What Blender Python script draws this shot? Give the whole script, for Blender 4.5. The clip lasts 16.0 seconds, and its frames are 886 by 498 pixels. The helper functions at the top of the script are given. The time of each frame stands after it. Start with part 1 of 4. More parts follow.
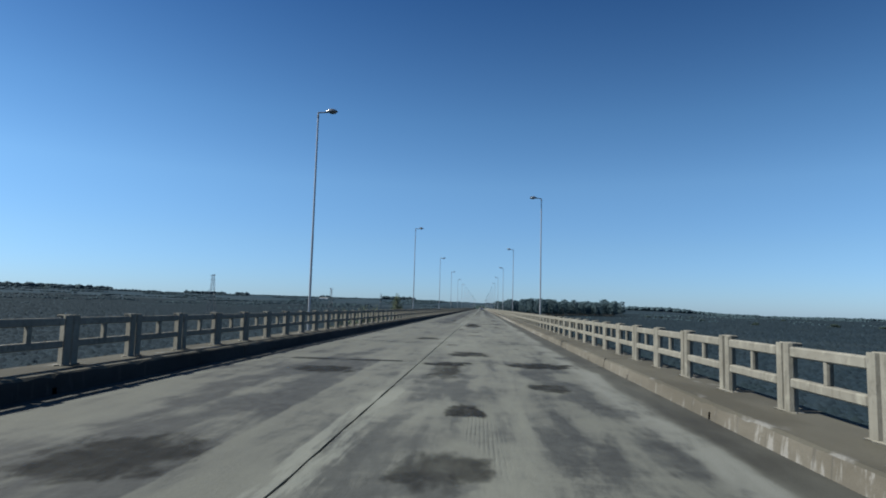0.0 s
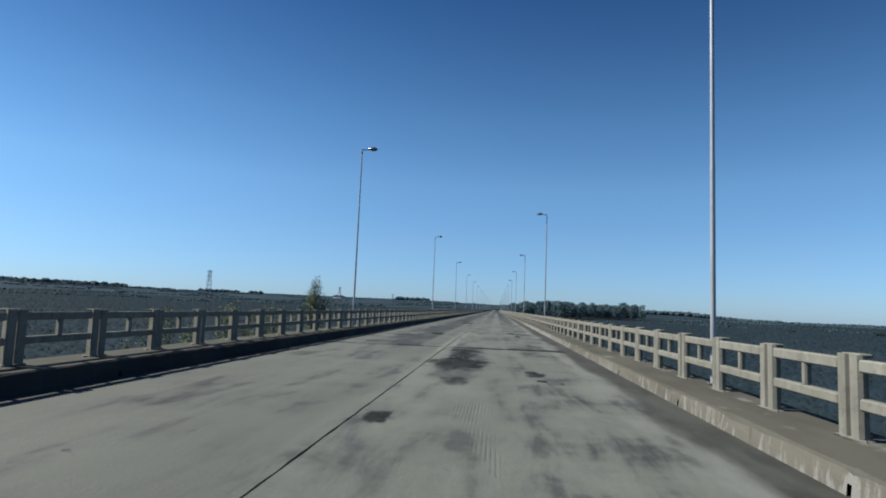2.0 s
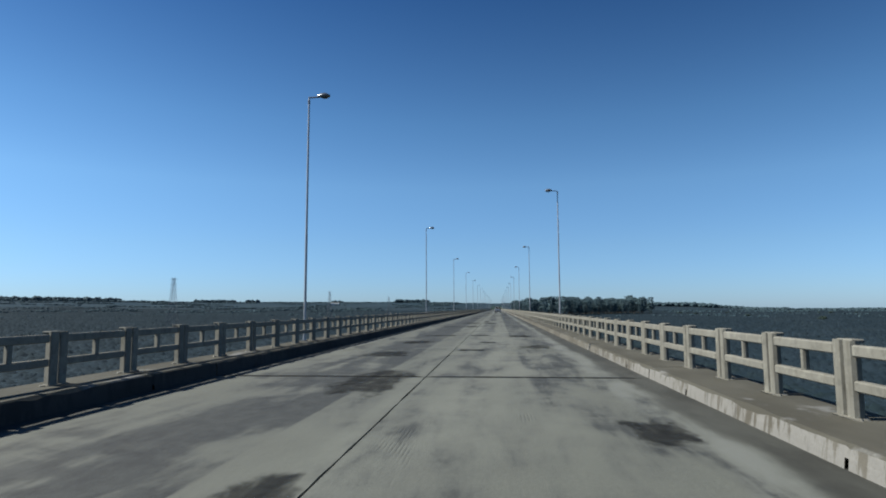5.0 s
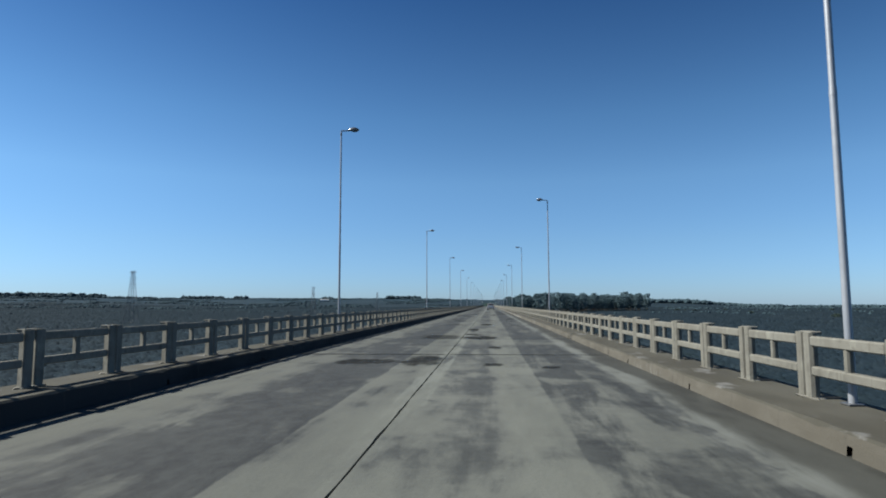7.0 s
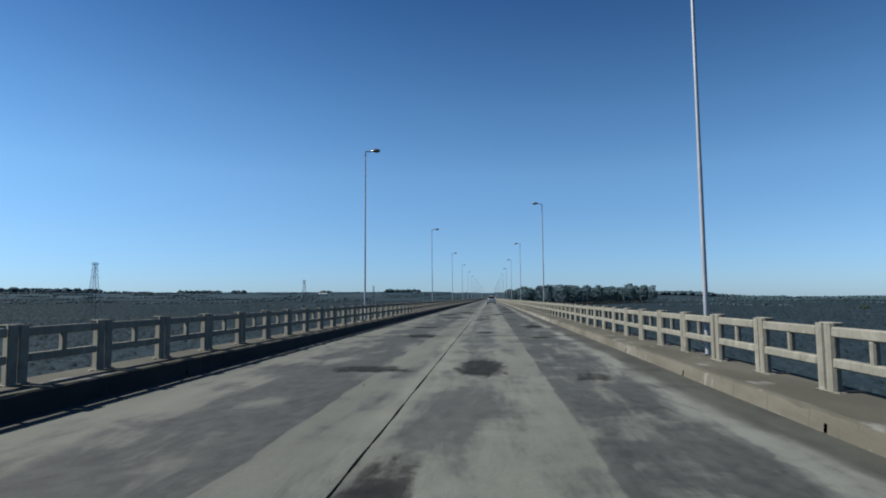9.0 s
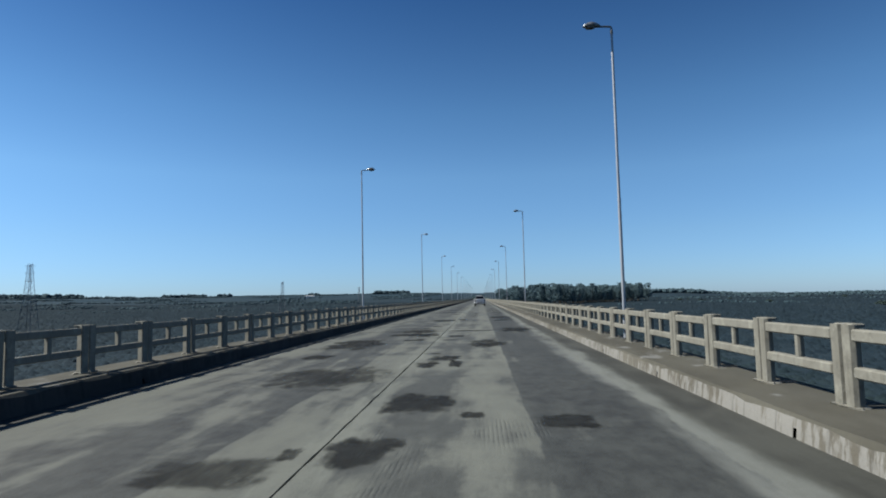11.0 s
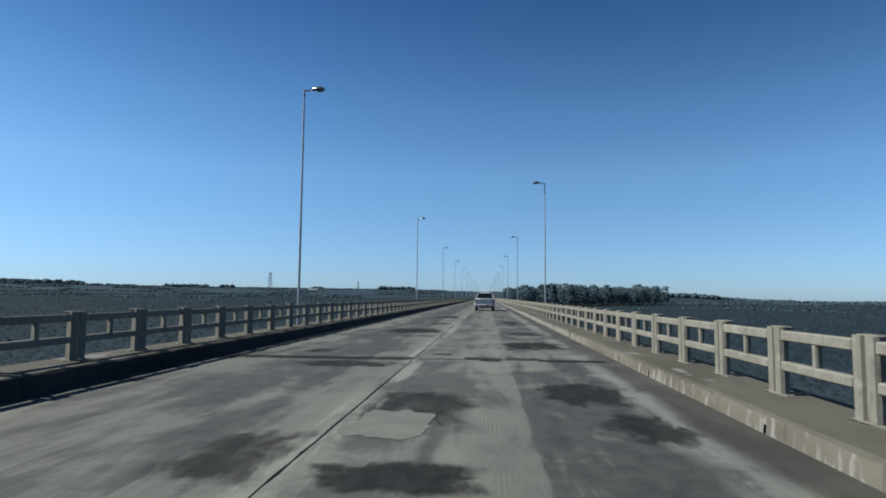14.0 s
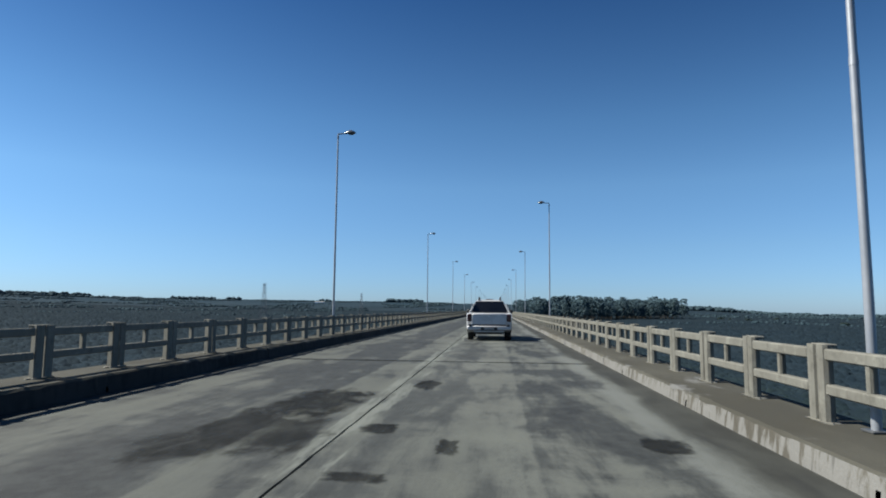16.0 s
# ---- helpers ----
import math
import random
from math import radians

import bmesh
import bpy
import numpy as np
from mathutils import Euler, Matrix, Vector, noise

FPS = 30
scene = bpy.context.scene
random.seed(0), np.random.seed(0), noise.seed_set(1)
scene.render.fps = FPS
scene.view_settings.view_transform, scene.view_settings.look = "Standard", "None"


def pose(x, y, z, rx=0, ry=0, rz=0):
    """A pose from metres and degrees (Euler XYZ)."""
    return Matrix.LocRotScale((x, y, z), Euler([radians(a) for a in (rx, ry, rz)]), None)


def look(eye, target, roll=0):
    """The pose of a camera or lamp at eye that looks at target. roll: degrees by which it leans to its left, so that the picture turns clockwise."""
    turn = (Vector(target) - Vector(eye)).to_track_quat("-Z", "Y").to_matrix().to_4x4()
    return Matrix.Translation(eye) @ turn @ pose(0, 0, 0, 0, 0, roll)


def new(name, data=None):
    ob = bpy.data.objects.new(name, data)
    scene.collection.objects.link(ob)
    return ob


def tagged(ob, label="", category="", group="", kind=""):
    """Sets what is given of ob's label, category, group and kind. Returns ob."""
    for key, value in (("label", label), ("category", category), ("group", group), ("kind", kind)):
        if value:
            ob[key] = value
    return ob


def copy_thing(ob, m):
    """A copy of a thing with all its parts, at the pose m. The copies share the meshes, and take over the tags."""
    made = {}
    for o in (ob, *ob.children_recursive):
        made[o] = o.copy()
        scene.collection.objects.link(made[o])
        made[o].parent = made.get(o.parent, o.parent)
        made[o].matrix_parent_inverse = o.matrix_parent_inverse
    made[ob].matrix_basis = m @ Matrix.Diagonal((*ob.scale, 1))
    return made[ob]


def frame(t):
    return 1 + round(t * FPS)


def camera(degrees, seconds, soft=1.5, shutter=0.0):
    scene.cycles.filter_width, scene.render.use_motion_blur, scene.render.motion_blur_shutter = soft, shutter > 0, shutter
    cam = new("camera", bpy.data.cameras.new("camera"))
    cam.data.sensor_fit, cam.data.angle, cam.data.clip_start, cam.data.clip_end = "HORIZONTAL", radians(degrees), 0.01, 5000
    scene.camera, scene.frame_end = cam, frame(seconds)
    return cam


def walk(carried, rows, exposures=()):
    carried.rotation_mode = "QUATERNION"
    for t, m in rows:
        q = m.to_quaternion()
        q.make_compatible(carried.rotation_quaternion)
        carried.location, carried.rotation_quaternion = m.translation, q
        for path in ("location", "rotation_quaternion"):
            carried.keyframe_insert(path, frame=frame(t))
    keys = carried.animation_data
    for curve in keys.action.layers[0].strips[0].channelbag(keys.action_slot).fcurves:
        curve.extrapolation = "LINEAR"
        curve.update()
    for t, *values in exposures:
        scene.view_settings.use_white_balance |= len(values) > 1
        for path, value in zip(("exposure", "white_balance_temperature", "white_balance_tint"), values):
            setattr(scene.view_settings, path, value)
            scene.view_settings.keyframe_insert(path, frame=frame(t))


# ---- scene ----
# The camera: driven along the right-hand lane of a long road bridge.
cam = camera(73.04, 16.0, soft=1.9)
ROWS = [
    (0, 1.339, -0.0, 1.233, 3.684, 5.518, -1.502),
    (0.5, 1.367, 6.781, 1.246, 4.181, 5.935, -0.456),
    (1, 1.428, 13.432, 1.205, 3.641, 6.366, -0.642),
    (1.5, 1.495, 20.101, 1.225, 4.027, 5.859, -0.608),
    (2, 1.523, 26.77, 1.209, 5.084, 5.598, -2.259),
    (2.5, 1.518, 32.985, 1.244, 5.534, 5.279, -2.51),
    (3, 1.46, 39.655, 1.23, 8.147, 4.187, -1.048),
    (3.5, 1.438, 46.283, 1.25, 8.153, 2.832, -0.683),
    (4, 1.395, 53.107, 1.243, 6.462, 4.094, -1.413),
    (4.5, 1.404, 59.936, 1.234, 5.553, 4.369, -1.033),
    (5, 1.344, 66.301, 1.256, 5.218, 5.689, 0.218),
    (7.5, 1.037, 100.846, 1.258, 4.225, 5.237, 0.318),
    (8, 1.006, 107.423, 1.243, 3.637, 5.059, 0.971),
    (8.5, 1.005, 114.472, 1.238, 4.589, 4.712, 0.372),
    (11, 1.386, 149.971, 1.249, 3.583, 4.78, 1.253),
    (11.5, 1.428, 157.181, 1.239, 3.76, 4.73, 0.31),
    (12, 1.422, 164.464, 1.224, 3.505, 4.132, -0.072),
    (12.5, 1.443, 171.761, 1.215, 3.85, 3.528, 1.265),
    (13, 1.432, 179.112, 1.236, 3.691, 4.58, -0.136),
    (13.5, 1.474, 186.086, 1.247, 4.564, 5.409, 0.891),
    (14, 1.45, 193.487, 1.238, 4.186, 4.559, -0.55),
    (14.5, 1.493, 200.978, 1.249, 3.794, 3.701, -0.2),
    (15, 1.531, 208.525, 1.228, 4.55, 6.345, -0.223),
    (15.5, 1.534, 216.021, 1.218, 5.603, 5.605, -0.316),
    (16, 1.538, 223.065, 1.239, 5.062, 5.762, -0.579),
]
walk(cam, [(t, pose(x, y, z, 90 + pitch, roll, yaw)) for t, x, y, z, yaw, pitch, roll in ROWS],
     exposures=[(0.0, 1.0), (16.0, 1.0)])

# ---- light: a clear sky, the sun high on the left and a little ahead ----
SUN_EL, SUN_AZ = 44.0, 0.5         # elevation; degrees ahead of square left
world = bpy.data.worlds.new("sky")
scene.world = world
world.use_nodes = True
wn = world.node_tree.nodes
sky = wn.new("ShaderNodeTexSky")
sky.sky_type = "NISHITA"
sky.sun_disc = False
sky.sun_elevation = radians(SUN_EL)
sky.sun_rotation = radians(270 + SUN_AZ)
sky.altitude = 800
sky.air_density = 1.0
sky.dust_density = 0.3
sky.ozone_density = 3.5
deep = wn.new("ShaderNodeGamma")
deep.inputs["Gamma"].default_value = 1.25
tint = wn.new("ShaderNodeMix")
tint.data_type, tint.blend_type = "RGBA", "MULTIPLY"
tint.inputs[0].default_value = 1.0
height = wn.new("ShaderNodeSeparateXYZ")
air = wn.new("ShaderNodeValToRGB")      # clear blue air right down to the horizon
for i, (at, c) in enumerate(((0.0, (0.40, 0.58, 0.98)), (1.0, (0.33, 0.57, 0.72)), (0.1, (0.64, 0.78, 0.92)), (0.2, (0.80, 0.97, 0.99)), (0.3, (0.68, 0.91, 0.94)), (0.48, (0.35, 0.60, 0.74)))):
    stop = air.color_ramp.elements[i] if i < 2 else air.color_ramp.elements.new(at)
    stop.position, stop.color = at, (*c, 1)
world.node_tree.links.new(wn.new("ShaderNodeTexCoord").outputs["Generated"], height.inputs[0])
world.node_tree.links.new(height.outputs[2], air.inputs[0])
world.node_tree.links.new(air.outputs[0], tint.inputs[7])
wn["Background"].inputs["Strength"].default_value = 0.0413
world.node_tree.links.new(sky.outputs["Color"], deep.inputs["Color"])
world.node_tree.links.new(deep.outputs["Color"], tint.inputs[6])
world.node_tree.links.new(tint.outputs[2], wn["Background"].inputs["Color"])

sun_data = bpy.data.lights.new("sun", "SUN")
sun_data.energy, sun_data.angle, sun_data.color = 4.9, radians(1.2), (0.98, 0.95, 0.86)
sun = new("sun", sun_data)
sun_way = Vector((-math.cos(radians(SUN_EL)) * math.cos(radians(SUN_AZ)),
                  math.cos(radians(SUN_EL)) * math.sin(radians(SUN_AZ)), math.sin(radians(SUN_EL))))
sun.matrix_world = look(sun_way * 60, (0, 0, 0))

# ---- node helpers ----
class Nodes:
    def __init__(self, name):
        self.mat = bpy.data.materials.new(name)
        self.mat.use_nodes = True
        self.tree = self.mat.node_tree
        self.bsdf = self.tree.nodes["Principled BSDF"]
        self.geo = self.tree.nodes.new("ShaderNodeNewGeometry")
        self.info = self.tree.nodes.new("ShaderNodeObjectInfo")
        self.coord = self.tree.nodes.new("ShaderNodeTexCoord")

    def put(self, socket, value):
        if hasattr(value, "links"):
            self.tree.links.new(value, socket)
        else:
            socket.default_value = value

    def math(self, op, a, b=0.0, clamp=False):
        n = self.tree.nodes.new("ShaderNodeMath")
        n.operation, n.use_clamp = op, clamp
        self.put(n.inputs[0], a), self.put(n.inputs[1], b)
        return n.outputs[0]

    def step(self, value, lo, hi, out_lo=0.0, out_hi=1.0):
        n = self.tree.nodes.new("ShaderNodeMapRange")
        n.interpolation_type = "SMOOTHSTEP"
        for k, v in zip(("Value", "From Min", "From Max", "To Min", "To Max"), (value, lo, hi, out_lo, out_hi)):
            self.put(n.inputs[k], v)
        return n.outputs["Result"]

    def place(self, vector, scale=(1, 1, 1), offset=(0, 0, 0)):
        n = self.tree.nodes.new("ShaderNodeMapping")
        self.put(n.inputs["Vector"], vector), self.put(n.inputs["Scale"], scale), self.put(n.inputs["Location"], offset)
        return n.outputs[0]

    def noise(self, vector, scale, detail=4.0, rough=0.55, distort=0.0):
        n = self.tree.nodes.new("ShaderNodeTexNoise")
        self.put(n.inputs["Vector"], vector)
        for k, v in (("Scale", scale), ("Detail", detail), ("Roughness", rough), ("Distortion", distort)):
            n.inputs[k].default_value = v
        return n.outputs["Fac"]

    def mix(self, fac, a, b):
        n = self.tree.nodes.new("ShaderNodeMix")
        n.data_type = "RGBA"
        self.put(n.inputs[0], fac)
        self.put(n.inputs[6], a if hasattr(a, "links") else (*a, 1))
        self.put(n.inputs[7], b if hasattr(b, "links") else (*b, 1))
        return n.outputs[2]

    def xyz(self, vector):
        n = self.tree.nodes.new("ShaderNodeSeparateXYZ")
        self.put(n.inputs[0], vector)
        return n.outputs[0], n.outputs[1], n.outputs[2]

    def bump(self, height, strength, distance):
        n = self.tree.nodes.new("ShaderNodeBump")
        n.inputs["Strength"].default_value, n.inputs["Distance"].default_value = strength, distance
        self.put(n.inputs["Height"], height)
        self.put(self.bsdf.inputs["Normal"], n.outputs[0])

    def finish(self, colour, rough, metal=0.0, spec=0.3):
        b = self.bsdf.inputs
        self.put(b["Base Color"], colour if hasattr(colour, "links") else (*colour, 1))
        self.put(b["Roughness"], rough), self.put(b["Metallic"], metal), self.put(b["Specular IOR Level"], spec)
        return self.mat


def simple(name, c1, c2, scale, rough, metal=0.0, bump=0.0, spec=0.4, per_object=0.0, coat=0.0):
    """Two tones mixed by noise at two sizes, with light relief and a change from object to object."""
    k = Nodes(name)
    v = k.coord.outputs["Object"]
    n1, n2 = k.noise(v, scale, 5), k.noise(v, scale * 7, 3)
    f = k.math("ADD", k.math("MULTIPLY", n1, 0.7), k.math("MULTIPLY", n2, 0.3))
    f = k.step(f, 0.36, 0.64)
    if per_object:
        f = k.math("ADD", f, k.math("MULTIPLY", k.math("SUBTRACT", k.info.outputs["Random"], 0.5), per_object), True)
    if bump:
        k.bump(n2, bump, 0.01)
    k.bsdf.inputs["Coat Weight"].default_value = coat
    return k.finish(k.mix(f, c1, c2), k.step(n1, 0.3, 0.7, rough * 0.85, min(1, rough * 1.15)), metal, spec)


# ---- materials ----
def road_material(name):
    """Worn concrete carriageway: remains of dark overlays, tar stains, a grimy gutter and a faded centre line."""
    k = Nodes(name)
    p = k.geo.outputs["Position"]
    x, y, z = k.xyz(p)
    fine = k.noise(p, 24, 6, 0.7)
    grit = k.noise(k.place(p, (1, 0.6, 1)), 5.0, 6, 0.7)
    mid = k.noise(k.place(p, (1, 0.35, 1)), 1.5, 6, 0.65)
    broad = k.noise(k.place(p, (0.6, 0.12, 1), (0, 7, 0)), 0.8, 4, 0.55)
    base = k.mix(k.step(broad, 0.36, 0.64), (0.0750, 0.0803, 0.0705), (0.0985, 0.1045, 0.0917))
    base = k.mix(k.step(mid, 0.44, 0.68, 0, 0.40), base, (0.0621, 0.0652, 0.0583))
    base = k.mix(k.step(fine, 0.42, 0.72, 0, 0.35), base, (0.1136, 0.1197, 0.1045))
    # left lane darker overall: vignette and windscreen shade put into its colour
    base = k.mix(k.step(x, -0.4, -0.1, 0.34, 0.0), base, (0.0500, 0.0530, 0.0470))

    def wave(seed, sx, sy, scale, detail, amount):
        return k.math("MULTIPLY", k.math("SUBTRACT", k.noise(k.place(p, (sx, sy, 0), (seed, seed * 2, 0)), scale, detail, 0.6), 0.5), amount)

    def along(*stops):
        """How strong a wear is at each stretch of the road: pairs of metres and strength."""
        ramp = k.tree.nodes.new("ShaderNodeValToRGB")
        el = ramp.color_ramp.elements
        for i, (m, v) in enumerate(stops):
            e = el[i] if i < 2 else el.new(m / 260)
            e.position, e.color = m / 260, (v, v, v, 1)
        k.put(ramp.inputs[0], k.math("MULTIPLY", y, 1 / 260))
        return ramp.outputs[0]

    def strip(a, b, soft, wob):
        xw = k.math("ADD", x, wob)
        return k.math("MULTIPLY", k.step(xw, a - soft, a + soft), k.step(xw, b - soft, b + soft, 1, 0))

    # ragged blotches, drawn out along the road, that wear the overlays through
    blot = k.noise(k.place(p, (1.7, 0.30, 1), (3, 3, 0)), 1.0, 10, 0.66, 0.35)
    dash = k.noise(k.place(p, (0.6, 0.75, 1), (8, 1, 0)), 1.0, 9, 0.66, 0.4)
    ragged = k.math("ADD", k.math("MULTIPLY", blot, 0.6), k.math("MULTIPLY", dash, 0.4))
    near = wave(1, 1.2, 0.8, 2.0, 6, 0.5)
    right = k.math("MULTIPLY", strip(1.87, 3.25, 0.03, k.math("MULTIPLY", near, k.step(x, 2.2, 2.6, 0.12, 1.2))), along((0, 0.5), (13.5, 0.5), (16, 0.0), (33, 0.1), (38, 0.4), (60, 0.35), (90, 0.5), (104, 1), (204, 1), (206, 0.2), (212, 0.6), (222, 1), (232, 0.5)))
    outer = k.math("ADD", x, wave(6, 0.8, 0.4, 1.2, 6, 1.3))
    inner = k.math("ADD", x, wave(17, 1.0, 0.6, 1.5, 5, 0.14))
    left = k.math("MULTIPLY", k.step(outer, -3.2, -1.9), k.step(inner, -0.91, -0.86, 1, 0))
    left = k.math("MULTIPLY", left, along((0, 0.8), (13, 0.75), (16, 0.05), (44, 0.1), (47, 1), (58, 0.8), (62, 1), (76, 0.8), (100, 1), (126, 0.9), (150, 0.7), (176, 0.55), (192, 0.3), (206, 0.8)))
    mids = k.math("MULTIPLY", strip(0.30, 1.15, 0.15, wave(9, 1.0, 0.6, 1.5, 6, 0.9)), along((0, 0.8), (13, 0.6), (15, 0), (36, 0.1), (38, 1), (45, 1), (47, 0.2), (90, 0.3), (114, 0.8), (120, 0.4), (153, 0.8), (166, 0.8), (170, 0.3), (195, 0.9), (203, 0.9), (206, 0.2), (220, 0.6)))
    over = k.math("ADD", k.math("ADD", right, left), mids, True)
    level = k.math("ADD", ragged, k.math("ADD", k.math("MULTIPLY", over, 0.105), k.math("ADD", k.math("MULTIPLY", left, 0.040), k.math("MULTIPLY", right, along((0, 0), (148, 0), (152, 0.05), (186, 0.05), (192, 0))))))
    level = k.math("ADD", level, along((0, 0.02), (14, 0.02), (17, -0.06), (34, -0.05), (40, 0.0), (46, 0.01), (56, -0.055), (98, -0.055), (106, 0.01), (200, 0.03)))
    stain = k.step(k.math("ADD", level, k.math("MULTIPLY", k.math("SUBTRACT", grit, 0.5), 0.07)), 0.532, 0.630)
    veil = k.step(level, 0.44, 0.60, 0, 0.45)
    tone = k.mix(k.step(grit, 0.35, 0.65), (0.0114, 0.0129, 0.0133), (0.0271, 0.0302, 0.0295))
    col = k.mix(veil, base, (0.0408, 0.0448, 0.0444))
    col = k.mix(k.math("MULTIPLY", k.math("MULTIPLY", stain, k.step(mid, 0.3, 0.7, 0.80, 1.0)), k.math("ADD", k.step(x, -0.6, 0.6, 0.97, 0.74), k.step(x, 1.7, 2.1, 0.0, 0.2))), col, tone)
    spots = k.step(k.noise(k.place(p, (1.3, 0.8, 1), (2, 9, 0)), 1.25, 5, 0.55, 0.8), 0.70, 0.74)
    col = k.mix(k.math("MULTIPLY", spots, 0.8), col, (0.0158, 0.0173, 0.0186))
    # sand washed up beside the gutter, and the gutter itself
    edge = k.math("ADD", x, wave(13, 1.0, 0.3, 0.9, 6, 0.8))
    sand = k.math("MULTIPLY", k.step(edge, 3.0, 3.25), k.step(edge, 3.48, 3.56, 1, 0))
    col = k.mix(k.math("MULTIPLY", sand, k.step(ragged, 0.42, 0.58, 0.75, 0.1)), col, (0.1087, 0.1159, 0.1090))
    gut = k.math("ADD", k.step(edge, 3.38, 3.66), k.step(edge, -3.6, -3.8), True)
    col = k.mix(k.math("MULTIPLY", gut, k.step(mid, 0.35, 0.65, 0.95, 0.7)), col, k.mix(mid, (0.0108, 0.0115, 0.0098), (0.0281, 0.0290, 0.0248)))
    worn = k.step(k.noise(k.place(p, (2.5, 0.3, 1), (0, 4, 0)), 1.2, 6, 0.68), 0.46, 0.58)
    cx = k.math("ADD", x, wave(29, 1.5, 1.0, 1.5, 5, 0.12))
    cl = k.math("MULTIPLY", k.step(cx, -0.20, -0.17), k.step(cx, 0.24, 0.27, 1, 0))
    cl = k.math("MULTIPLY", cl, along((0, 0.9), (8, 0.8), (11, 0), (42, 0), (45, 0.9), (58, 0.6), (62, 0), (98, 0), (104, 0.7), (118, 0.7), (122, 0.2), (150, 0.3), (174, 0.6), (200, 1)))
    col = k.mix(k.math("MULTIPLY", k.math("MULTIPLY", cl, worn), 0.78), col, (0.1317, 0.1413, 0.1259))
    ribs = k.noise(k.place(p, (26, 3.0, 1)), 1.0, 3)
    tined = k.math("MULTIPLY", k.step(k.noise(k.place(p, (0.9, 0.28, 1), (5, 6, 0)), 0.9, 4, 0.6, 0.5), 0.58, 0.66), strip(0.25, 2.1, 0.2, near))
    groove = k.math("MULTIPLY", k.step(k.math("SINE", k.math("MULTIPLY", x, 150.0)), -0.3, 0.7), k.math("MULTIPLY", tined, k.step(grit, 0.35, 0.6)))
    col = k.mix(k.math("MULTIPLY", groove, 0.16), col, (0.0379, 0.0409, 0.0371))
    k.bump(k.math("SUBTRACT", k.math("ADD", fine, k.math("MULTIPLY", ribs, 0.3)), k.math("MULTIPLY", groove, 0.8)), 0.5, 0.010)
    return k.finish(col, k.step(stain, 0, 1, 0.90, 0.82), 0.0, 0.30)


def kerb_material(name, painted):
    """Brown-grey weathered concrete; on the upright face flaking white paint, or shade put into the colour."""
    k = Nodes(name)
    p = k.geo.outputs["Position"]
    x, y, z = k.xyz(p)
    nx, ny, nz = k.xyz(k.geo.outputs["Normal"])
    fine = k.noise(p, 30, 5, 0.65)
    broad = k.noise(k.place(p, (1, 0.35, 1)), 1.3, 5, 0.6)
    top = k.mix(k.step(broad, 0.35, 0.65), (0.0470, 0.0455, 0.0364), (0.0682, 0.0667, 0.0545))
    top = k.mix(k.step(k.noise(k.place(p, (1.2, 0.7, 1), (3, 0, 0)), 1.5, 5), 0.6, 0.68, 0, 0.75), top, (0.1502, 0.1517, 0.1477))
    top = k.mix(k.step(fine, 0.35, 0.7, 0, 0.4), top, (0.0467, 0.0440, 0.0402))
    face = k.mix(k.step(broad, 0.35, 0.65), (0.0720, 0.0670, 0.0550), (0.1000, 0.0940, 0.0790))
    flake = k.noise(k.place(p, (1, 3.6, 1.0)), 2.2, 8, 0.65, 0.3)
    ramp = k.tree.nodes.new("ShaderNodeValToRGB")      # how much paint is left, along the bridge
    for i, (m, v) in enumerate(((0, 0.5), (240, 0.75), (10, 0.35), (14, 0.15), (30, 0.35), (38, 0.5), (45, 0.3), (53, 0.8), (60, 0.9), (80, 0.85), (87, 0.2), (148, 0.25), (154, 0.75), (186, 0.6), (193, 0.4), (210, 0.45), (217, 0.75))):
        e = ramp.color_ramp.elements[i] if i < 2 else ramp.color_ramp.elements.new(m / 260)
        e.position, e.color = m / 260, (v, v, v, 1)
    k.put(ramp.inputs[0], k.math("MULTIPLY", y, 1 / 260))
    patchy = k.math("MULTIPLY", k.math("SUBTRACT", k.noise(k.place(p, (0.1, 0.5, 0.1)), 1.0, 3), 0.5), 0.5)
    stretch = k.math("ADD", k.math("MULTIPLY", k.math("SUBTRACT", ramp.outputs[0], 0.55), 0.34), patchy)
    # dark blue-grey for the unpainted face: shade put into its colour
    shade_tone = k.mix(k.step(broad, 0.3, 0.7), (0.0112, 0.0127, 0.0155), (0.0225, 0.0244, 0.0281))
    face = k.mix(0.0 if painted else 0.88, face, shade_tone)
    low = k.math("MULTIPLY", k.math("SUBTRACT", 0.135, z), 0.35)
    paint = k.step(k.math("ADD", k.math("ADD", flake, low), stretch), 0.50, 0.62)
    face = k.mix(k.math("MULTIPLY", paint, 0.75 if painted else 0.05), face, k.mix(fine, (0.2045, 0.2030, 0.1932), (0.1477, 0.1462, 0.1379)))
    drip = k.step(k.noise(k.place(p, (1, 5, 0.5)), 1.5, 4), 0.58, 0.68, 0, 0.55)
    face = k.mix(drip, face, (0.0466, 0.0455, 0.0415))
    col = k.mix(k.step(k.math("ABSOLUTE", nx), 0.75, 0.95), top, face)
    k.bump(k.math("ADD", fine, broad), 0.5, 0.012)
    return k.finish(col, 0.92, 0.0, 0.12)


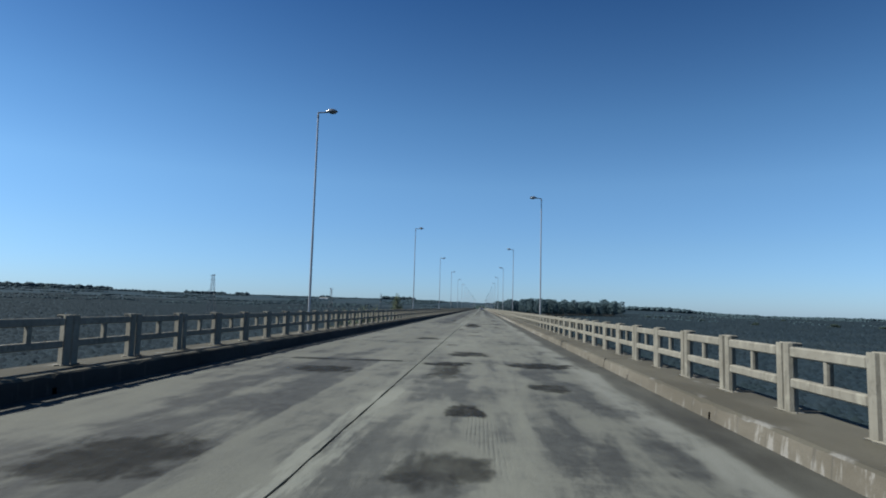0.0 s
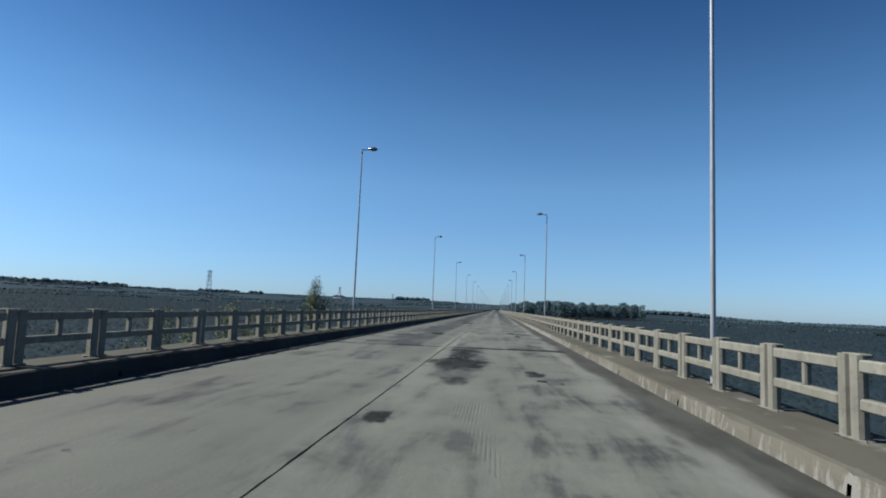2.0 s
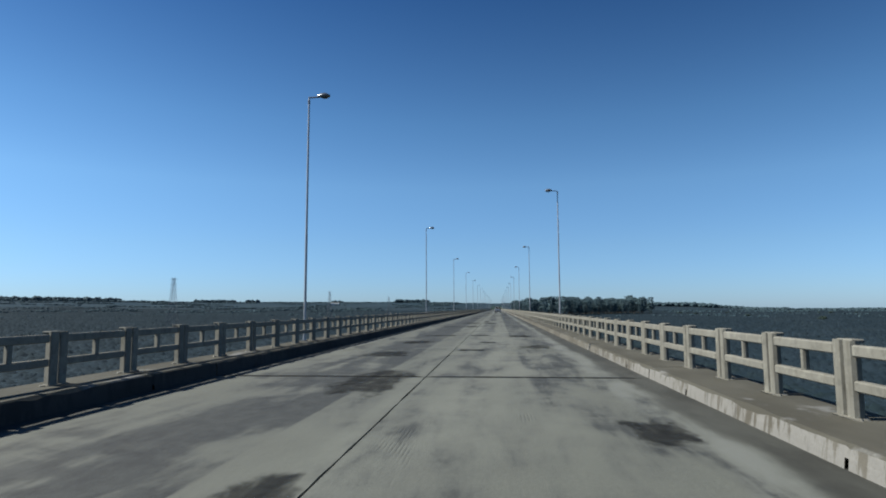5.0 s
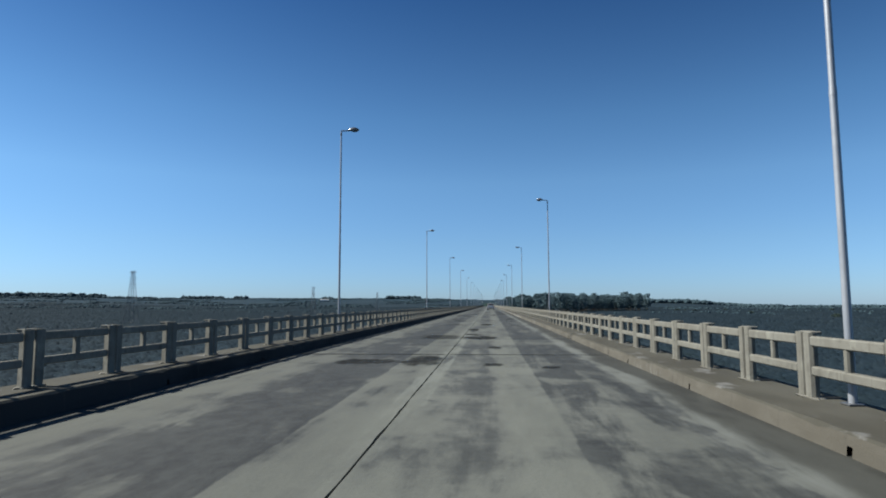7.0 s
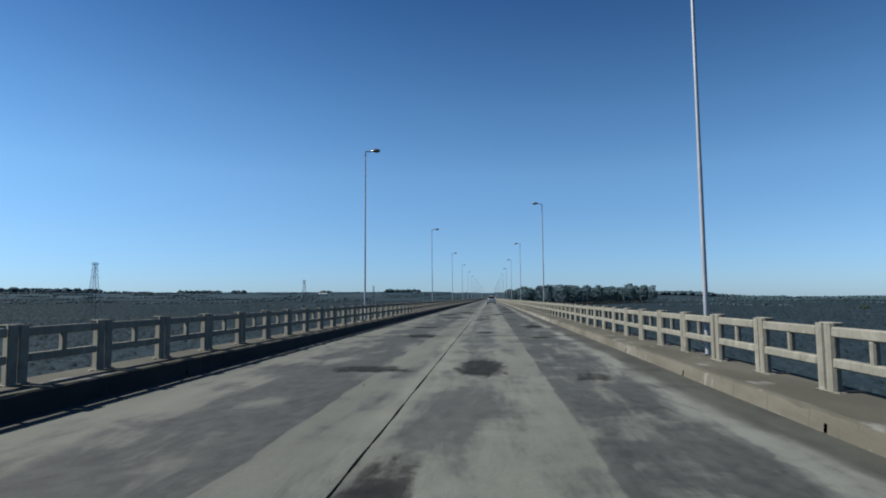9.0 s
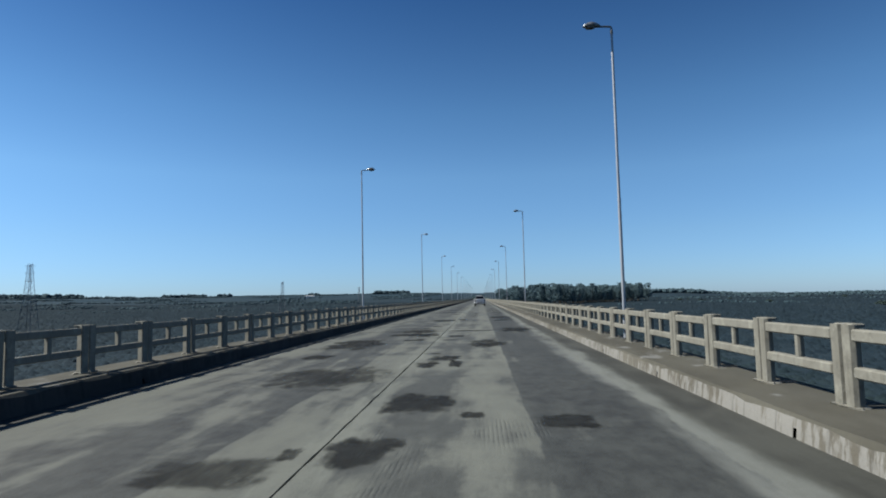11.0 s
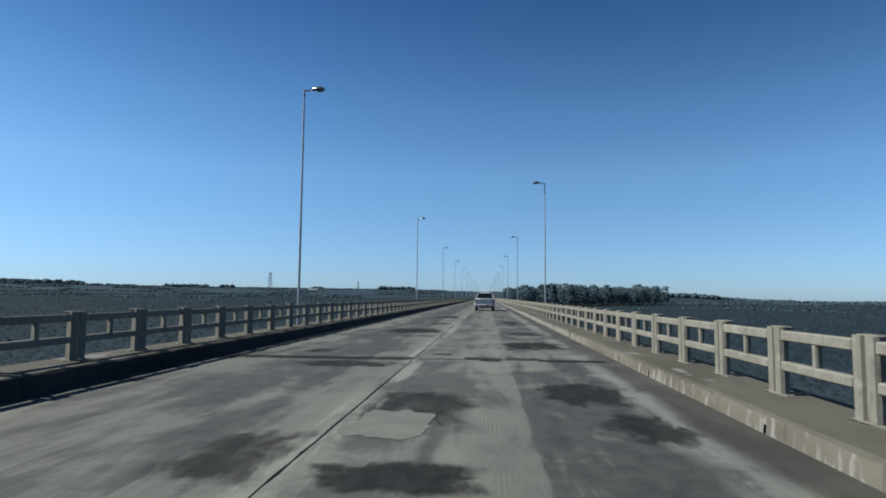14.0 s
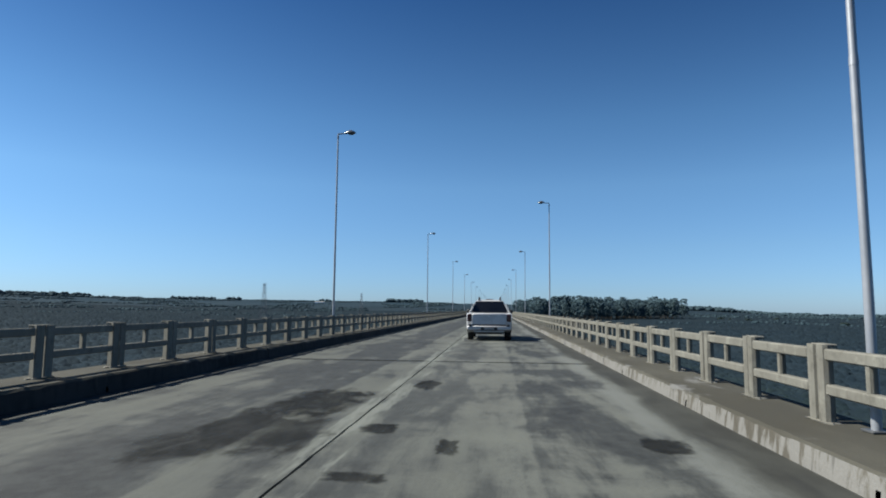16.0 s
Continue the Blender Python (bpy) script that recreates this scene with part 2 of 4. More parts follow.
def rail_material():
    """Pale cream limewashed precast concrete with rain streaks and grey lichen."""
    k = Nodes("railing_concrete")
    p = k.geo.outputs["Position"]
    rnd = k.info.outputs["Random"]
    nx, ny, nz = k.xyz(k.geo.outputs["Normal"])
    fine = k.noise(p, 28, 5, 0.65)
    broad = k.noise(p, 3.0, 5, 0.6)
    streak = k.noise(k.place(p, (5, 9, 0.8)), 1.6, 4)
    col = k.mix(k.step(broad, 0.3, 0.7), (0.1265, 0.1231, 0.1060), (0.1560, 0.1536, 0.1340))
    col = k.mix(k.step(streak, 0.55, 0.72, 0, 0.55), col, (0.0719, 0.0670, 0.0545))
    col = k.mix(k.math("MULTIPLY", rnd, 0.25), col, (0.0989, 0.0955, 0.0804))
    chalk = k.step(k.noise(k.place(p, (1, 1, 0.7), (4, 1, 2)), 5.0, 6, 0.7), 0.52, 0.66, 0, 0.6)
    col = k.mix(chalk, col, (0.2000, 0.1975, 0.1700))
    lichen = k.math("MULTIPLY", k.step(k.noise(p, 9, 5, 0.7), 0.52, 0.62), k.step(nz, 0.2, 0.7, 0.45, 0.3))
    col = k.mix(k.math("MULTIPLY", lichen, 0.6), col, (0.0508, 0.0502, 0.0450))
    k.bump(fine, 0.4, 0.008)
    return k.finish(col, 0.92, 0.0, 0.12)


def ground_material():
    """Winter marsh: dark scrub, sedge and grass in drifts, with haze put into the blue tones."""
    k = Nodes("marsh")
    p = k.geo.outputs["Position"]
    x, y, z = k.xyz(p)
    big = k.noise(k.place(p, (1, 1, 0)), 0.006, 5, 0.6)
    mid = k.noise(k.place(p, (1, 1, 0)), 0.045, 6, 0.62, 0.4)
    small = k.noise(k.place(p, (1, 1, 0)), 0.55, 6, 0.65)
    tuft = k.noise(k.place(p, (1, 1, 0)), 4.0, 5, 0.7)
    # marsh tones carry a blue cast for haze; only the near grass stays green
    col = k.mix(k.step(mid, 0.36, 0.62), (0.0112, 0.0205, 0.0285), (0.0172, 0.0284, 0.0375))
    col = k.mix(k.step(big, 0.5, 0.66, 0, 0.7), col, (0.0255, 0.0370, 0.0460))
    col = k.mix(k.step(small, 0.42, 0.68, 0, 0.4), col, (0.0105, 0.0180, 0.0175))
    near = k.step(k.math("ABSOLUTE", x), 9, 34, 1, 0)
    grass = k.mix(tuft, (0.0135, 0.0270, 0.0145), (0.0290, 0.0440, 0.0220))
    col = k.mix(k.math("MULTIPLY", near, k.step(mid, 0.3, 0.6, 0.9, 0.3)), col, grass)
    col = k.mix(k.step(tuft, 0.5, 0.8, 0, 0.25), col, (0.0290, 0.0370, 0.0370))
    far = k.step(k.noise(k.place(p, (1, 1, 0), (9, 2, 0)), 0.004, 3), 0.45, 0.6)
    # hill slopes: haze painted in as slate blue
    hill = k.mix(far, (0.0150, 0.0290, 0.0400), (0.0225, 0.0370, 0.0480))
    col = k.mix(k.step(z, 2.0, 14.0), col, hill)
    k.bump(k.math("ADD", k.math("MULTIPLY", small, 1.2), tuft), 0.5, 0.3)
    return k.finish(col, 0.95, 0.0, 0.05)


def leaf_material(name, dark, light):
    k = Nodes(name)
    r = k.geo.outputs["Random Per Island"]
    n = k.noise(k.geo.outputs["Position"], 0.9, 4)
    f = k.math("ADD", k.math("MULTIPLY", r, 0.6), k.math("MULTIPLY", n, 0.4))
    return k.finish(k.mix(k.step(f, 0.25, 0.75), dark, light), 0.9, 0.0, 0.06)


def tar_material():
    """A thin film of asphalt, thinning to nothing at its ragged rim and worn through in places."""
    k = Nodes("asphalt_film")
    p = k.geo.outputs["Position"]
    rim = k.tree.nodes.new("ShaderNodeAttribute")
    rim.attribute_name = "thickness"
    fine, grit = k.noise(p, 24, 5, 0.7), k.noise(p, 5, 5, 0.65)
    wear = k.noise(k.place(p, (1.5, 0.8, 1)), 1.9, 9, 0.66, 0.4)
    col = k.mix(k.step(grit, 0.35, 0.65), (0.0075, 0.0084, 0.0090), (0.0169, 0.0184, 0.0184))
    col = k.mix(k.step(fine, 0.5, 0.75, 0, 0.35), col, (0.0319, 0.0337, 0.0319))
    lift = k.math("MULTIPLY", k.math("SUBTRACT", k.info.outputs["Random"], 0.5), 0.08)
    body = k.math("ADD", k.math("MULTIPLY", rim.outputs["Fac"], 0.42), k.math("ADD", wear, lift))
    full = k.step(body, 0.62, 0.90, 0.0, 0.95)
    full = k.math("MULTIPLY", full, k.math("ADD", 0.58, k.math("MULTIPLY", k.info.outputs["Random"], 0.40)))
    full = k.math("MULTIPLY", full, k.step(k.noise(k.place(p, (2.2, 0.6, 1), (7, 3, 0)), 1.3, 6, 0.62), 0.34, 0.58, 0.62, 1.0))
    k.put(k.bsdf.inputs["Alpha"], k.math("MULTIPLY", full, k.step(rim.outputs["Fac"], 0.02, 0.25)))
    k.bump(k.math("ADD", fine, grit), 0.4, 0.008)
    return k.finish(col, 0.85, 0.0, 0.1)


def sedge_material():
    """Sedge and low scrub: tufts that differ, in drifts; olive near the bridge, blued for haze beyond."""
    k = Nodes("sedge")
    p = k.place(k.geo.outputs["Position"], (1, 1, 0))
    r = k.geo.outputs["Random Per Island"]
    drift = k.noise(p, 0.016, 5, 0.6, 0.4)
    small = k.noise(p, 0.12, 4, 0.6)
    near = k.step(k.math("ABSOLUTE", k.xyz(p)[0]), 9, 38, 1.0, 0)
    # haze is part of these tuft colours, hence the blue
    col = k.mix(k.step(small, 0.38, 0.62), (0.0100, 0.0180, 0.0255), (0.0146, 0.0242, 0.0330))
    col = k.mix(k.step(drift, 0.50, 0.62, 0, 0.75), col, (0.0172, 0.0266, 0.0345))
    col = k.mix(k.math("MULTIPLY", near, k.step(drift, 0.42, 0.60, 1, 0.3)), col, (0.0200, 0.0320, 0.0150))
    col = k.mix(k.step(r, 0.2, 1.0, 0, 0.30), col, (0.0085, 0.0145, 0.0160))
    return k.finish(col, 0.95, 0.0, 0.05)


ROAD = road_material("road_concrete")
KERB = kerb_material("painted_kerb_concrete", True)
# left kerb: same concrete, its face coloured as in shade
KERB_SHADED = kerb_material("shaded_kerb_concrete", False)
RAIL = rail_material()
DECK = simple("deck_concrete", (0.1170, 0.1098, 0.0952), (0.1755, 0.1683, 0.1462), 1.2, 0.9, bump=0.4, spec=0.25)
JOINT = simple("joint_tar", (0.0131, 0.0125, 0.0117), (0.0292, 0.0277, 0.0256), 6, 0.85, bump=0.5, spec=0.25)
TAR = tar_material()
MORTAR = simple("mortar_patch", (0.0769, 0.0816, 0.0740), (0.0994, 0.1041, 0.0937), 1.8, 0.9, bump=0.4, spec=0.15)
MORTARPAD = simple("mortar_pad", (0.1242, 0.1206, 0.1023), (0.1902, 0.1827, 0.1573), 6, 0.9, bump=0.5, spec=0.25, per_object=0.8)
GALV = simple("galvanised_steel", (0.2400, 0.2550, 0.2800), (0.2900, 0.3050, 0.3300), 1.5, 0.45, metal=0.35, per_object=0.3)
ARM = simple("dull_steel", (0.0750, 0.0798, 0.0844), (0.1219, 0.1266, 0.1312), 8, 0.5, metal=0.6)
LAMPSHELL = simple("lamp_aluminium", (0.1300, 0.1450, 0.1600), (0.1900, 0.2050, 0.2200), 6, 0.28, metal=0.5, spec=0.6)
LAMPGLASS = simple("lamp_bowl", (0.0500, 0.0560, 0.0620), (0.0800, 0.0860, 0.0920), 5, 0.18, spec=0.6)
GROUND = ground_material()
# far trees: distance haze put into the leaf colours as a pale blue cast
HILLWOOD = leaf_material("hazed_hill_foliage", (0.0260, 0.0440, 0.0540), (0.0350, 0.0570, 0.0670))
FOLIAGE = leaf_material("hazed_wood_foliage", (0.0520, 0.0840, 0.0980), (0.0660, 0.1020, 0.1140))
SCRUB = leaf_material("scrub_foliage", (0.0160, 0.0250, 0.0230), (0.0270, 0.0390, 0.0330))
WILLOW = leaf_material("willow_leaves", (0.0800, 0.1020, 0.0640), (0.1500, 0.1800, 0.1050))
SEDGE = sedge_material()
BARK = simple("bark", (0.0562, 0.0469, 0.0375), (0.1219, 0.1031, 0.0798), 9, 0.9, bump=0.6, spec=0.2)
PYLON = simple("pylon_steel", (0.0758, 0.0833, 0.0947), (0.1061, 0.1136, 0.1250), 2, 0.7, metal=0.2)
PAINT = simple("white_car_paint", (0.3788, 0.3788, 0.3826), (0.4242, 0.4242, 0.4280), 1.5, 0.28, spec=0.5, coat=0.6)
BLACKPLASTIC = simple("black_plastic", (0.0169, 0.0169, 0.0177), (0.0300, 0.0300, 0.0319), 6, 0.55, spec=0.4)
CARGLASS = simple("tinted_glass", (0.0056, 0.0066, 0.0084), (0.0094, 0.0104, 0.0121), 2, 0.06, spec=0.6)
RUBBER = simple("tyre_rubber", (0.0169, 0.0169, 0.0169), (0.0329, 0.0319, 0.0300), 9, 0.85, bump=0.3, spec=0.25)
ALLOY = simple("alloy", (0.3937, 0.4031, 0.4125), (0.5156, 0.5250, 0.5344), 4, 0.35, metal=0.7)
REDLENS = simple("red_lens", (0.0329, 0.0056, 0.0075), (0.0562, 0.0075, 0.0094), 4, 0.15, spec=0.6)
PLATE = simple("plate_white", (0.1970, 0.1970, 0.1970), (0.2424, 0.2424, 0.2424), 4, 0.4)
WHITEWALL = simple("whitewash", (0.6061, 0.6061, 0.5812), (0.6061, 0.6061, 0.6061), 0.6, 0.85)
TINROOF = simple("tin_roof", (0.2812, 0.2812, 0.2812), (0.3937, 0.3937, 0.3844), 0.8, 0.5, metal=0.4)


# ---- mesh helpers ----
def box(bm, x0, x1, y0, y1, z0, z1, bevel=0.0, steps=1):
    c = Matrix.Translation(((x0 + x1) / 2, (y0 + y1) / 2, (z0 + z1) / 2)) @ Matrix.Diagonal((x1 - x0, y1 - y0, z1 - z0, 1))
    made = bmesh.ops.create_cube(bm, size=1.0, matrix=c)["verts"]
    if bevel:
        edges = list({e for v in made for e in v.link_edges})
        bmesh.ops.bevel(bm, geom=edges, offset=bevel, segments=steps, affect="EDGES", profile=0.5)
    return bm


def stick(bm, x0, x1, y0, y1, z0, z1, bevel):
    """An upright square post with only its four long edges rounded."""
    c = Matrix.Translation(((x0 + x1) / 2, (y0 + y1) / 2, (z0 + z1) / 2)) @ Matrix.Diagonal((x1 - x0, y1 - y0, z1 - z0, 1))
    made = bmesh.ops.create_cube(bm, size=1.0, matrix=c)["verts"]
    edges = [e for e in {e for v in made for e in v.link_edges} if abs(e.verts[0].co.z - e.verts[1].co.z) > 0.05]
    bmesh.ops.bevel(bm, geom=edges, offset=bevel, segments=2, affect="EDGES", profile=0.5)
    return bm


def splayed(bm, inner, outer, y0, y1, z0, z1, a, b):
    """An upright post whose two outer corners are splayed: a across the railing, b along it."""
    w = 1 if outer > inner else -1
    e = 0.012
    plan = [(inner, y0 + e), (inner, y1 - e), (inner + w * e, y1), (outer - w * a, y1), (outer, y1 - b), (outer, y0 + b), (outer - w * a, y0), (inner + w * e, y0)]
    low, high = [[bm.verts.new((px, py, z)) for px, py in plan] for z in (z0, z1)]
    n = len(plan)
    faces = [bm.faces.new(low), bm.faces.new(high)]
    faces += [bm.faces.new((low[i], low[(i + 1) % n], high[(i + 1) % n], high[i])) for i in range(n)]
    bmesh.ops.recalc_face_normals(bm, faces=faces)
    return bm


def tube(bm, a, b, r1, r2, sides=10, caps=True):
    a, b = Vector(a), Vector(b)
    q = (b - a).to_track_quat("Z", "Y").to_matrix().to_4x4()
    bmesh.ops.create_cone(bm, cap_ends=caps, segments=sides, radius1=r1, radius2=r2, depth=(b - a).length,
                          matrix=Matrix.Translation((a + b) / 2) @ q)
    return bm


def bent(bm, points, r, sides=10):
    """A round pipe along a line of points."""
    rings = []
    pts = [Vector(p) for p in points]
    for i, p in enumerate(pts):
        d = (pts[min(i + 1, len(pts) - 1)] - pts[max(i - 1, 0)]).normalized()
        u = d.cross(Vector((0, 1, 0)) if abs(d.y) < 0.9 else Vector((1, 0, 0))).normalized()
        v = d.cross(u)
        rings.append([bm.verts.new(p + (u * math.cos(t) + v * math.sin(t)) * r) for t in (2 * math.pi * k / sides for k in range(sides))])
    for a, b in zip(rings, rings[1:]):
        for k in range(sides):
            bm.faces.new((a[k], a[(k + 1) % sides], b[(k + 1) % sides], b[k]))
    bm.faces.new(rings[0][::-1]), bm.faces.new(rings[-1])
    return bm


def mesh(name, bm, material, smooth=False):
    bmesh.ops.recalc_face_normals(bm, faces=bm.faces)
    me = bpy.data.meshes.new(name)
    bm.to_mesh(me)
    bm.free()
    me.materials.append(material)
    if smooth:
        me.shade_smooth()
        me.set_sharp_from_angle(angle=radians(38))
    return me


def part(name, bm, material, parent, label="", smooth=False):
    ob = new(name, mesh(name, bm, material, smooth))
    ob.parent = parent
    if label:
        ob["label"] = label
    return ob


def thing(name, label, category, group="", kind="", at=(0, 0, 0)):
    ob = new(name)
    ob.location = at
    return tagged(ob, label, category, group, kind)


def raw(name, verts, faces, material, smooth=False):
    me = bpy.data.meshes.new(name)
    me.from_pydata([tuple(v) for v in verts], [], [tuple(f) for f in faces])
    me.materials.append(material)
    me.update()
    if smooth:
        me.shade_smooth()
    return me


# ---- the ground: one sheet out to the hills ----
GROUND_Z = -7.0
SKY_DEG = np.array([-180, -120, -80, -45, -38, -33, -28, -18, -8, 0, 8, 15, 17.5, 20, 23, 27, 32, 60, 100, 180.0])
SKY_RISE = np.array([25, 30, 46, 46, 38, 30, 29, 30, 30, 26, 20, 15, 14, 6, -4, -5, -5, 0, 15, 25.0])


def ground_height(x, y):
    dx, dy = x, y - 150.0
    r = math.hypot(dx, dy)
    az = math.degrees(math.atan2(dx, dy))
    rise = float(np.interp(az, SKY_DEG, SKY_RISE)) + 6
    s = min(1.0, max(0.0, (r - 1100.0) / 1500.0))
    s = s * s * (3 - 2 * s)
    h = GROUND_Z + s * rise * (1 + 0.16 * noise.noise(Vector((x / 620, y / 620, 0.3)))) - max(0.0, r - 2800) * 0.004
    h += 0.35 * noise.noise(Vector((x / 40, y / 40, 1.7))) * min(1, max(0, (r - 10) / 60))
    b = min(1.0, max(0.0, (y - 640.0) / 60.0)) * min(1.0, max(0.0, (26.0 - abs(x)) / 18.0))
    return h + b * max(0.0, -0.5 - h)


def build_ground():
    rings = [0.0] + [6 * 1.075 ** k for k in range(93)]
    sides = 180
    verts, faces = [(0, 150.0, ground_height(0, 150.0))], []
    for r in rings[1:]:
        for k in range(sides):
            a = 2 * math.pi * k / sides
            x, y = r * math.sin(a), 150 + r * math.cos(a)
            verts.append((x, y, ground_height(x, y)))
    for k in range(sides):
        faces.append((0, 1 + (k + 1) % sides, 1 + k))
    for i in range(len(rings) - 2):
        o = 1 + i * sides
        for k in range(sides):
            n = (k + 1) % sides
            faces.append((o + k, o + n, o + sides + n, o + sides + k))
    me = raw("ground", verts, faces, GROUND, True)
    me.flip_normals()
    tagged(new("ground", me), "flat dark marsh with sedge rising to low wooded hills, colours blued for haze", "ground", kind="structure")


build_ground()

# ---- the bridge: deck, slabs, kerbs ----
Y0, Y1 = -66.73, 637.27              # ends of the bridge
KX, ZR, ZL = 4.02, 0.20, 0.262       # kerb faces; footway heights right and left
RAIL_R, RAIL_L = 4.62, -4.50         # faces of the railings towards the road
JOINTS = sorted([13.48 + 32 * k for k in range(-2, 20)] + [21.12 + 32 * k for k in range(-2, 20)])
JOINTS = [Y0] + [j for j in JOINTS if Y0 + 1 < j < Y1 - 1] + [Y1]


def build_deck():
    bm = bmesh.new()
    box(bm, -4.86, 5.0, Y0, Y1, -0.30, -0.028)
    deck = tagged(new("bridge_deck", mesh("bridge_deck", bm, JOINT)), "tar-filled concrete deck of a long straight road bridge", "bridge deck", kind="structure")
    bm = bmesh.new()
    box(bm, -4.9, 5.04, Y0, Y1, -0.55, -0.304)
    part("deck_underside", bm, DECK, deck)
    for gx in (-3.0, 0.1, 3.2):
        bm = bmesh.new()
        box(bm, gx - 0.25, gx + 0.25, Y0, Y1, -1.9, -0.55)
        part("girder", bm, DECK, deck)
    k = -2
    while 1.27 + 32 * k < Y1 - 4:
        y = 1.27 + 32 * k
        if y > Y0:
            pier = thing("bridge_pier", "plain grey concrete pier under the bridge", "pier", "bridge piers", "structure", (0, y, 0))
            bm = bmesh.new()
            box(bm, -4.0, 4.2, -0.55, 0.55, -2.7, -1.9, 0.05)
            part("cap_beam", bm, DECK, pier)
            for px in (-2.4, 2.6):
                bm = bmesh.new()
                tube(bm, (px, 0, GROUND_Z - 1.0), (px, 0, -2.7), 0.5, 0.5, 20)
                part("column", bm, DECK, pier, smooth=True)
        k += 1
    return deck


deck = build_deck()


def slab_mesh(x0, x1, y0, y1, rnd):
    """One carriageway slab; its edges waver as worn joints do."""
    n = max(4, int((y1 - y0) / 0.3))
    verts, faces = [], []
    for i in range(n + 1):
        y = y0 + (y1 - y0) * i / n
        jl, jr = rnd.uniform(-0.007, 0.007), rnd.uniform(-0.007, 0.007)
        a, b = x0 + (jl if abs(x0) < 1 else 0), x1 + (jr if abs(x1) < 1 else 0)
        verts += [(a, y, -0.026), (a, y, 0.0), (b, y, 0.0), (b, y, -0.026)]
    for i in range(n):
        o = 4 * i
        for k in range(3):
            faces.append((o + k, o + 4 + k, o + 5 + k, o + 1 + k))
    faces += [(0, 1, 2, 3), (4 * n + 3, 4 * n + 2, 4 * n + 1, 4 * n)]
    me = raw("road_slab", verts, faces, ROAD)
    bm = bmesh.new()
    bm.from_mesh(me)
    bmesh.ops.recalc_face_normals(bm, faces=bm.faces)
    bm.to_mesh(me)
    bm.free()
    return me


def kerb_mesh(side, y0, y1, top, outer, drains, rnd):
    """Kerb and footway cast in one, its edge chipped, with drain slots at the foot of the face."""
    s = 1 if side > 0 else -1
    cuts = [y0]
    y = y0
    while y < y1 - 0.25:
        y += rnd.uniform(0.18, 0.32)
        cuts.append(min(y, y1))
    if cuts[-1] < y1:
        cuts.append(y1)
    for d in drains:
        cuts = [c for c in cuts if not d - 0.05 <= c <= d + 0.05] + [d - 0.028, d + 0.028]
    cuts.sort()
    verts, faces = [], []

    def ring(y, notch):
        c = rnd.uniform(0, 1) ** 4 * 0.035
        w = rnd.uniform(-0.004, 0.004)
        r = 0.13 if notch else 0.0
        pts = [(KX + r, 0.0), (KX + r + 0.004, 0.045), (KX + r + 0.008, 0.085), (KX + 0.0085, 0.087),
               (KX + 0.02 + w, top - 0.022 - c), (KX + 0.045 + c, top - 0.002), (outer, top + 0.012), (outer, -0.02), (KX + 0.16, -0.02)]
        verts.extend([(s * px, y, pz) for px, pz in pts])

    m = 9
    prev = None
    for a, b in zip(cuts, cuts[1:]):
        notch = any(a > d - 0.06 and b < d + 0.06 for d in drains)
        o = len(verts)
        ring(a, notch)
        if prev is not None:
            for k in (3, 4, 5):                # keep neighbours joined at the edge
                verts[o + k] = verts[prev + k]
        ring(b, notch)
        prev = o + m
        for k in range(m):
            n = (k + 1) % m
            faces.append((o + k, o + n, o + m + n, o + m + k))
        if notch:
            faces.append((o + 0, o + 3, o + 2)), faces.append((o + m, o + m + 3, o + m + 2))
        if a == cuts[0]:
            faces.append(tuple(o + k for k in range(m)))
        if b == cuts[-1]:
            faces.append(tuple(o + m + k for k in range(m))[::-1])
    me = raw("kerb_block", verts, faces, KERB if side > 0 else KERB_SHADED)
    bm = bmesh.new()
    bm.from_mesh(me)
    bmesh.ops.recalc_face_normals(bm, faces=bm.faces)
    bm.to_mesh(me)
    bm.free()
    return me


def build_kerbs():
    rnd = random.Random(5)
    for side, top, outer, name in ((1, ZR, 5.03, "kerb_right"), (-1, ZL, 4.89, "kerb_left")):
        bm = bmesh.new()
        box(bm, *sorted((side * (KX + 0.2), side * (outer - 0.05))), Y0, Y1, -0.026, 0.05)
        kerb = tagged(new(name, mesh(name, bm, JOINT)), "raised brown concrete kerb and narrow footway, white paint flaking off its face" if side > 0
                      else "raised concrete kerb, its face darkened in colour for shade, with a narrow footway", "kerb", kind="structure")
        for a, b in zip(JOINTS, JOINTS[1:]):
            drains = [d for d in (3.353 + 4 * k for k in range(-20, 165)) if a + 0.3 < d < b - 0.3]
            ob = new("kerb_block", kerb_mesh(side, a + 0.022, b - 0.022, top, outer, drains, rnd))
            ob.parent = kerb


build_kerbs()


